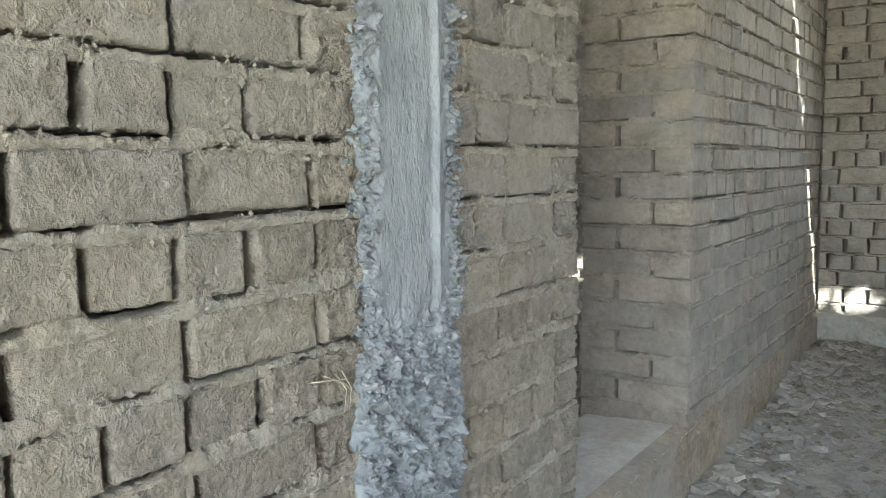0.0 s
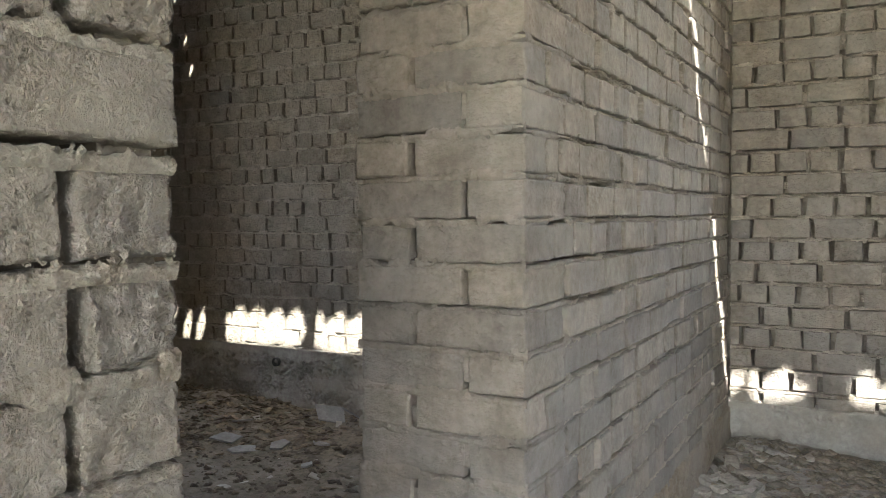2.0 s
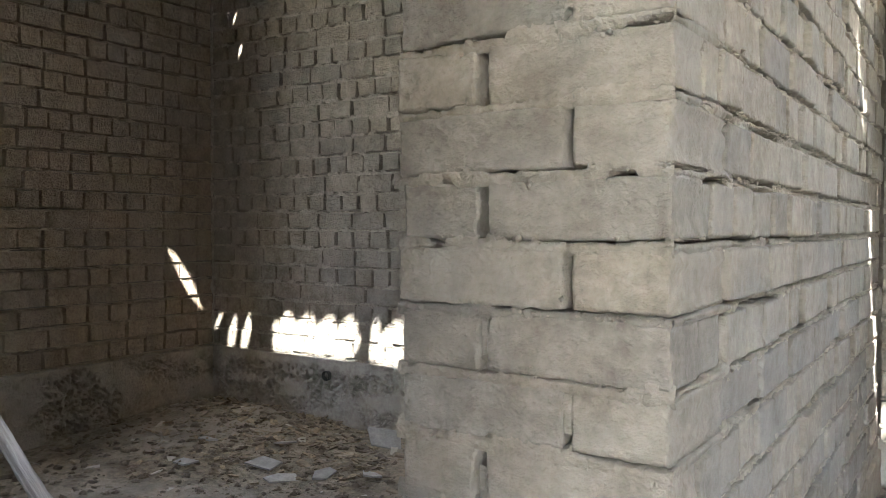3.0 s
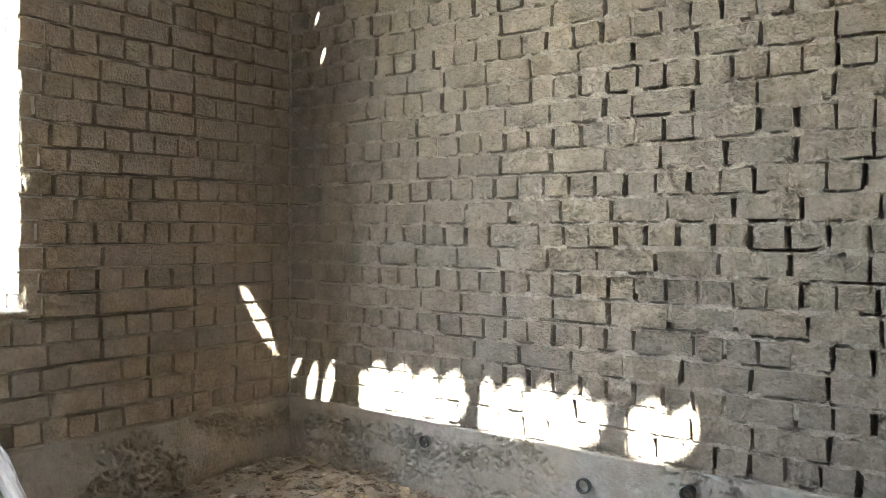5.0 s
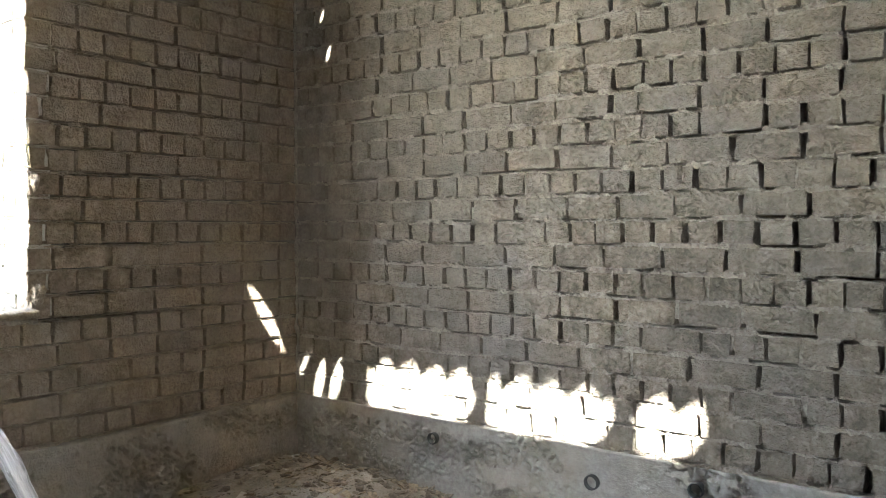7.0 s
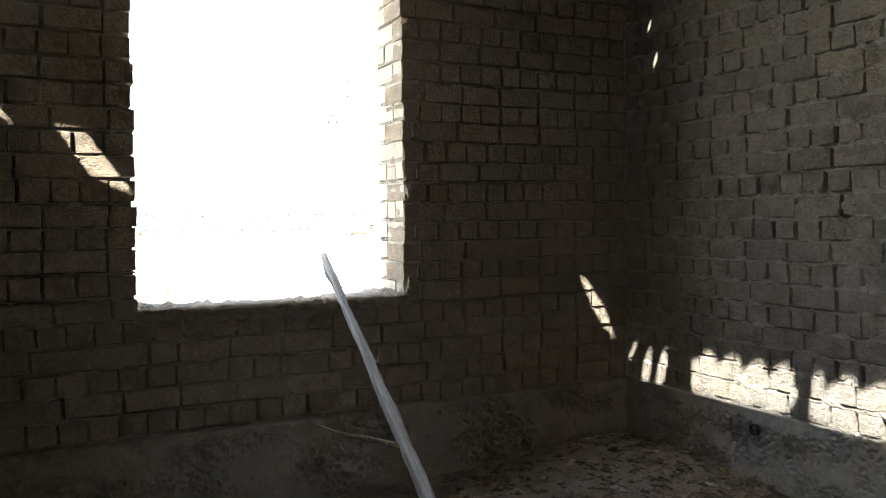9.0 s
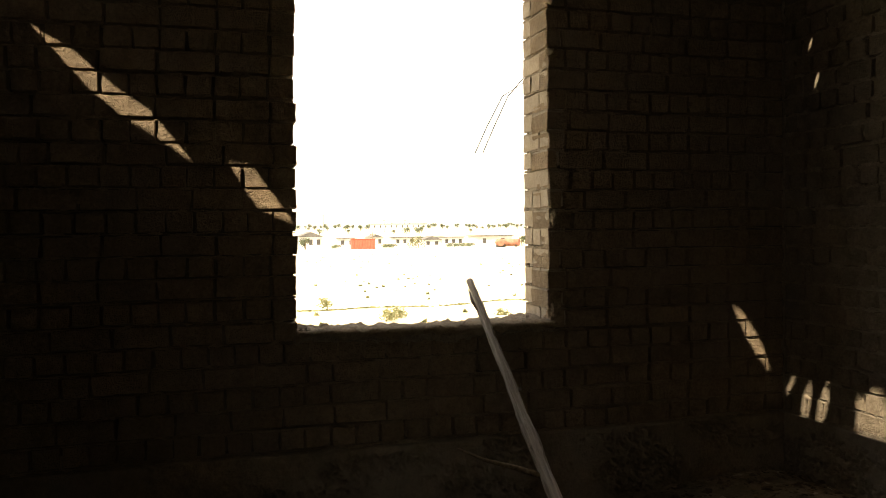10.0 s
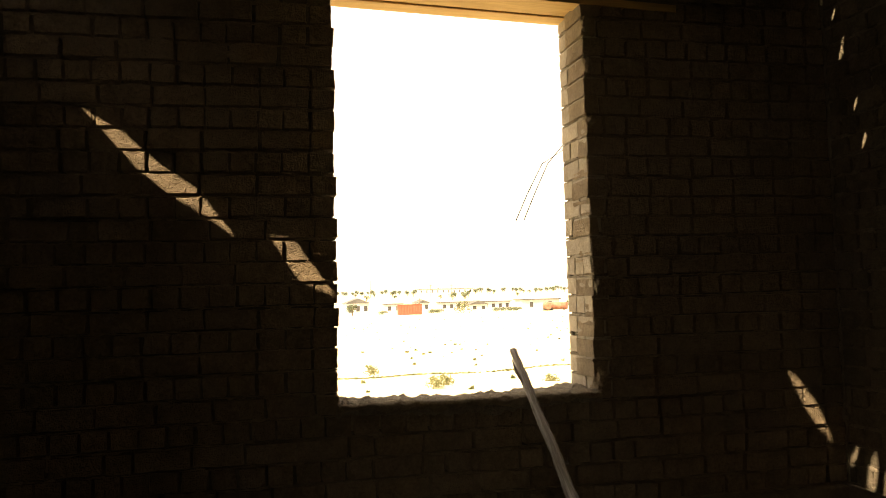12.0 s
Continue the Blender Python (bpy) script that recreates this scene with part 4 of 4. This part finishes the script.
low.matrix_basis = Matrix.Translation(at_far(0.208, 205)) @ Matrix.Translation((0, 0, 0.7))
for s, d in ((0.216, 205), (0.293, 206), (0.303, 205), (0.312, 208), (0.320, 205), (0.144, 206)):
    copy_thing(low, Matrix.Translation(at_far(s, d)) @ Matrix.Translation((0, 0, 0.7)))
yellow = bush_kind(5, 2.6, 2.2, m_bush, "round yellow-green bush beyond the field")
yellow.matrix_basis = Matrix.Translation(at_far(0.247, 204)) @ Matrix.Translation((0, 0, 1.7))
dry = bush_kind(6, 0.38, 0.28, m_bush, "small dry bush on the bank in the field")
dry.matrix_basis = Matrix.Translation(at_far(0.125, 25.4)) @ Matrix.Translation((0, 0, 0.2))
for s, d, k in ((0.205, 20.3, 1), (0.218, 20.9, 1), (0.36, 22.0, 0.7)):
    copy_thing(dry, Matrix.Translation(at_far(s, d)) @ Matrix.Translation((0, 0, 0.12)))
scat = random.Random(9)
tv, tf = [], []
for i in range(200):
    x, y, z = at_far(scat.uniform(0.05, 0.46), 15 + 185 * scat.random() ** 1.3)
    s = scat.uniform(0.03, 0.11)
    for k in range(5):
        a = scat.uniform(0, 6.28)
        b = len(tv)
        tv += [(x + s * math.cos(a), y + s * math.sin(a), z), (x - s * math.cos(a), y - s * math.sin(a), z), (x + scat.uniform(-s, s), y + scat.uniform(-s, s), z + s * 1.1)]
        tf.append((b, b + 1, b + 2))
for i in range(900):
    y = scat.uniform(-2, 22)
    x, z = -25.2 + 0.7 * nz(y * 0.35) + scat.uniform(-0.1, 0.1), 0
    if nz(y * 0.9, 4.0) < -0.25:
        continue
    z = field_height(x, y)
    s = scat.uniform(0.03, 0.08)
    b = len(tv)
    tv += [(x, y - s, z), (x, y + s, z), (x + scat.uniform(-s, s), y + scat.uniform(-s, s), z + s * 0.8)]
    tf.append((b, b + 1, b + 2))
tagged(new("grass_tufts", mesh_of("grass_tufts", tv, tf, m_bush, False)), "sparse dry grass tufts over the pale field", "grass", kind="stuff")

# container
cont = new("shipping_container", None)
tagged(cont, "red corrugated steel container beyond the field", "container")
vs, fs = [], []
n = 60
for i in range(n + 1):
    o = 0.05 if (i // 2) % 2 else 0.0
    vs += [(o, -3.1 + 6.2 * i / n, 0.1), (o, -3.1 + 6.2 * i / n, 2.6)]
for i in range(n):
    fs.append((2 * i, 2 * i + 1, 2 * i + 3, 2 * i + 2))
part("side_panel", mesh_of("side_panel", vs, fs, m_red, False), cont)
part("body", boxes("body", m_red, (-2.4, -0.06, -3.1, 3.1, 0.1, 2.6)), cont)
part("roof_rail", boxes("roof_rail", m_red, (-2.45, 0.09, -3.15, 3.15, 2.604, 2.72)), cont)
part("floor_rail", boxes("floor_rail", m_dark, (-2.45, 0.09, -3.15, 3.15, -0.15, 0.096)), cont)
cont.matrix_basis = Matrix.Translation(at_far(0.178, 206)) @ pose(0, 0, 0, 0, 0, -3)


def house(slope, d, w, h, label, gable=True, windows=3, turn=0, wall_mat=None):
    """A far low house, its long side towards the window."""
    t = tagged(new("house", None), label, "house", "far houses")
    part("wall", boxes("wall", wall_mat or m_house, (-6, 0, -w / 2, w / 2, -0.4, h)), t)
    e = 0.4
    top = h + (w * 0.22 if gable else 0.25)
    if gable:
        vs = [(-6.2, -w / 2 - e, h + 0.004), (0.3, -w / 2 - e, h + 0.004), (-6.2, w / 2 + e, h + 0.004), (0.3, w / 2 + e, h + 0.004), (-6.2, 0, top), (0.3, 0, top)]
        fs = [(0, 1, 5, 4), (2, 4, 5, 3), (1, 3, 5), (0, 4, 2), (0, 2, 3, 1)]
    else:
        vs = [(x, y, z) for z in (h + 0.004, top) for y in (-w / 2 - e, w / 2 + e) for x in (-6.2, 0.4)]
        fs = [(0, 2, 3, 1), (4, 5, 7, 6), (0, 1, 5, 4), (2, 6, 7, 3), (0, 4, 6, 2), (1, 3, 7, 5)]
    part("roof", mesh_of("roof", vs, fs, m_house_roof, False), t)
    for i in range(windows):
        y = -w / 2 + w * (i + 0.5) / windows
        win = part("window", boxes("window", m_dark, (0.0, 0.03, y - 0.5, y + 0.5, h * 0.35, h * 0.8)), t)
        part("sill", boxes("sill", m_house, (0.02, 0.09, y - 0.6, y + 0.6, h * 0.30, h * 0.35 - 0.004)), win)
    t.matrix_basis = Matrix.Translation(at_far(slope, d)) @ pose(0, 0, 0, 0, 0, turn)


house(0.112, 222, 6.5, 3.4, "pale gabled house with dark windows beyond the field", True, 3, 4)
house(0.157, 235, 5.0, 2.8, "small pale shed with a dark flat roof", False, 2, -3)
house(0.195, 245, 4.0, 3.0, "small pale gabled house behind the container", True, 2, 6)
house(0.250, 250, 16.0, 2.8, "long low pale building with a dark roof", False, 7, 0)
house(0.268, 218, 5.0, 2.2, "pale gabled hut among bushes", True, 2, 0)
house(0.292, 240, 9.0, 2.7, "pale flat-roofed house among trees", False, 4, 3)
house(0.352, 212, 11.0, 3.0, "pale barn with a brown flat roof", False, 2, 2)
house(0.225, 700, 50.0, 5.0, "long pale building on the horizon", False, 10, 0)
tank = new("storage_tank", None)
tagged(tank, "rusty red cylindrical tank lying beside the barn", "tank", "red tanks")
part("shell", tube("shell", m_rust, [(0, 0, 1.2), (-0.05, 0.01, 1.2), (-4.9, 1.2, 1.2), (-5, 1.22, 1.2)], [0.8, 1.0, 1.0, 0.8], 20), tank)
for span_ in ((-1.0, -0.7, -0.9, 1.1, -0.3, 0.6), (-4.3, -4.0, 0.1, 2.1, -0.3, 0.6)):
    part("cradle", boxes("cradle", m_dark, span_), tank)
tank.matrix_basis = Matrix.Translation(at_far(0.362, 200))
copy_thing(tank, Matrix.Translation(at_far(0.388, 203)) @ pose(0, 0, 0, 0, 0, 60))
for s, d, h in ((0.128, 620, 13.0), (0.190, 240, 4.6), (0.232, 500, 9.0), (0.205, 520, 9.0)):
    mast = tagged(new("utility_pole", None), "thin dark utility pole in the distance", "utility pole", "utility poles")
    part("pole", tube("pole", m_bark, [(0, 0, -0.5), (0, 0, h)], [0.16, 0.11], 7), mast)
    part("crossarm", boxes("crossarm", m_bark, (-0.06, 0.06, -0.9, 0.9, h - 0.7, h - 0.55)), mast)
    mast.matrix_basis = Matrix.Translation(at_far(s, d))

# a porch seen through the large room's window
porch = tagged(new("porch", None), "timber porch with a yellow fascia board outside the window", "porch")
part("roof", boxes("roof", m_slate, (-3.4, 7.0, 11.6, 15.0, 2.36, 2.5)), porch)
part("fascia", boxes("fascia", m_plank, (-3.4, 7.0, 11.56, 11.598, 2.16, 2.34)), porch)
part("beam", boxes("beam", m_roof, (-3.3, 6.9, 11.62, 11.8, 1.62, 2.352)), porch)
for x in (-3.2, -0.2, 3.4, 6.7):
    part("post", boxes("post", m_roof, (x - 0.07, x + 0.07, 11.64, 11.78, -0.75, 1.616)), porch)
part("rear_wall", boxes("rear_wall", m_house, (-3.3, 6.9, 14.6, 14.9, -0.8, 2.352)), porch)

# ---- bricks of the walls ----
lay(wall_far, (XP - 0.006, YF, 0), (-1, 0, 0), (0, -1, 0), XP - XL - 0.012, 0.372, TOP, 0.1117, (), False, 3, (1.6, 1.2), "header", gap=0.0125, fill=0.12, over=0.003, smear=-0.0015, bias=0.12, bed=0.013, crumbs=190)
lay(wall_far, (XR, YF, 0), (-1, 0, 0), (0, -1, 0), XR - 0.006, 0.2625, TOP, 0.1085, ((XR - RWIN[1], XR - RWIN[0], RWIN[2], RWIN[3]),), False, 8, (3.4, 1.2), "stretcher", ends=(True, True), gap=0.017, smear=-0.003, smooth=True, crumbs=60, bias=0.16, even=True)
lay(wall_left, (XL, YF - 0.006, 0), (0, -1, 0), (1, 0, 0), YF - YBL - 0.012, 0.370, TOP, 0.1119, ((YF - WIN[1], YF - WIN[0], WIN[2] - 0.01, WIN[3]),), False, 5, (1.6, 1.1), "header", gap=0.0125, fill=0.03, ends=(True, True), smear=-0.008, bias=0.55, bed=0.0135, crumbs=50, crack=0.0088, even=True, warm=True)
# window reveal, its bricks coloured brighter to stand for light from outside
lay(wall_left, (XL - 0.012, WIN[1] - 0.006, 0), (-1, 0, 0), (0, -1, 0), TH - 0.012, 0.945, 3.15, 0.1119, (), False, 6, (0, 1.5), "header", gap=0.007, smear=-0.002, mortar=True, keep=0, face=m_reveal_daylit)
lay(wall_near, (0, YN, 0), (0, -1, 0), (1, 0, 0), YN - YB, 0.292, TOP, 0.1145, ((YN - 2.69 + 0.012, YN - 2.405 - 0.012, 0, 5),), True, 14, (0.9, 1.1), "stretcher", gap=0.0155, ends=(True, False), rough=0.007, fill=0.03, smear=-0.001, bed=0.018, over=0.0018, bias=0.22, crumbs=330)
TRIM = (0.262, 0.132)
lay(wall_partition, (0, YF - 0.006, 0), (0, -1, 0), (1, 0, 0), YF - YE - 0.006, 0.237, TOP, 0.1009, (), True, 17, (2.2, 1.2), "stretcher", rows=lambda k: TRIM[k % 2], gap=0.0135, bias=0.5, crack=0.009, rough=0.008, fill=0.08, smear=-0.006, smooth=True, crumbs=110)
lay(wall_partition, (XP, YE + 0.27, 0), (0, 1, 0), (-1, 0, 0), YF - YE - 0.276, 0.237, TOP, 0.1009, (), False, 19, (0.3, 1.2), "header", keep=120, smooth=True)
part("corner_mortar", tube("corner_mortar", m_mortar, [(XL + 0.006 + 0.012 * nz(i * 0.31, 3.0), YF - 0.006 - 0.010 * nz(i * 0.27, 8.0), FOOT + 0.024 * i) for i in range(119)], [0.006 + 0.018 * max(0.0, nz(i * 0.35, 6.0) + 0.15) for i in range(119)], 8, 0.3, 9), wall_far)
rnd = random.Random(40)
for k in range(29):
    wide = k % 2 == 1
    cut = 0.287 if wide else 0.148
    z = 0.237 + 0.1009 * (k + 0.5) + 0.004 * nz(k * 1.7)
    for x0, x1, deep in ((-cut, -0.0, 0.12 if wide else 0.25), (XP - 0.04 + rnd.uniform(-0.014, 0.012), -cut - (0.014 if k in (5, 9, 11, 16) else 0.008), 0.25 if wide else 0.12)):
        me = CORNERS[rnd.randint(0, 5) + (6 if x1 - x0 > 0.2 else 0)]
        base = 0.25 if x1 - x0 > 0.2 else 0.14
        ob = new("brick", me)
        ob.parent = wall_partition
        ob.matrix_basis = Matrix.Translation(((x0 + x1) / 2, YE + rnd.uniform(-0.004, 0.004), z)) @ Matrix(((-1, 0, 0, 0), (0, -1, 0, 0), (0, 0, 1, 0), (0, 0, 0, 1))) @ pose(0, 0, 0, rnd.uniform(-0.5, 0.5), rnd.uniform(-0.7, 0.7), rnd.uniform(-0.6, 0.6)) @ Matrix.Diagonal(((x1 - x0) / base, deep / 0.12, 1, 1))
vm, fm = [], []
for k in range(29):
    bed_strip(vm, fm, Vector((0.002, YE, 0)), Vector((-1, 0, 0)), Vector((0, -1, 0)), 0.0, 0.452, 0.237 + 0.1009 * k, k, 23, True, 0.015, 0.0, 0.0055, 0.0016, 0.12)
    bed_crumbs(vm, fm, Vector((0.002, YE, 0)), Vector((-1, 0, 0)), Vector((0, -1, 0)), 0.0, 0.44, 0.237 + 0.1009 * k, k, 23, 170, 0.016, 0.005, 0.001)
    cut = 0.287 if k % 2 == 1 else 0.148
    if rnd.random() < 0.65:
        joint_plug(vm, fm, Vector((0, YE, 0)), Vector((-1, 0, 0)), Vector((0, -1, 0)), cut + 0.0055, 0.011, 0.237 + 0.1009 * k, 0.1009, rnd, rnd.uniform(0.0, 0.008))
    # the return of the bed round the corner
    bed_strip(vm, fm, Vector((0, YE + 0.30, 0)), Vector((0, -1, 0)), Vector((1, 0, 0)), 0.0, 0.302, 0.237 + 0.1009 * k, k, 23, True, 0.010, -0.0015, 0.006)
part("clay_mortar", mesh_of("clay_mortar", vm, fm, m_brick_smooth_bulk, True), wall_partition, kind="stuff")
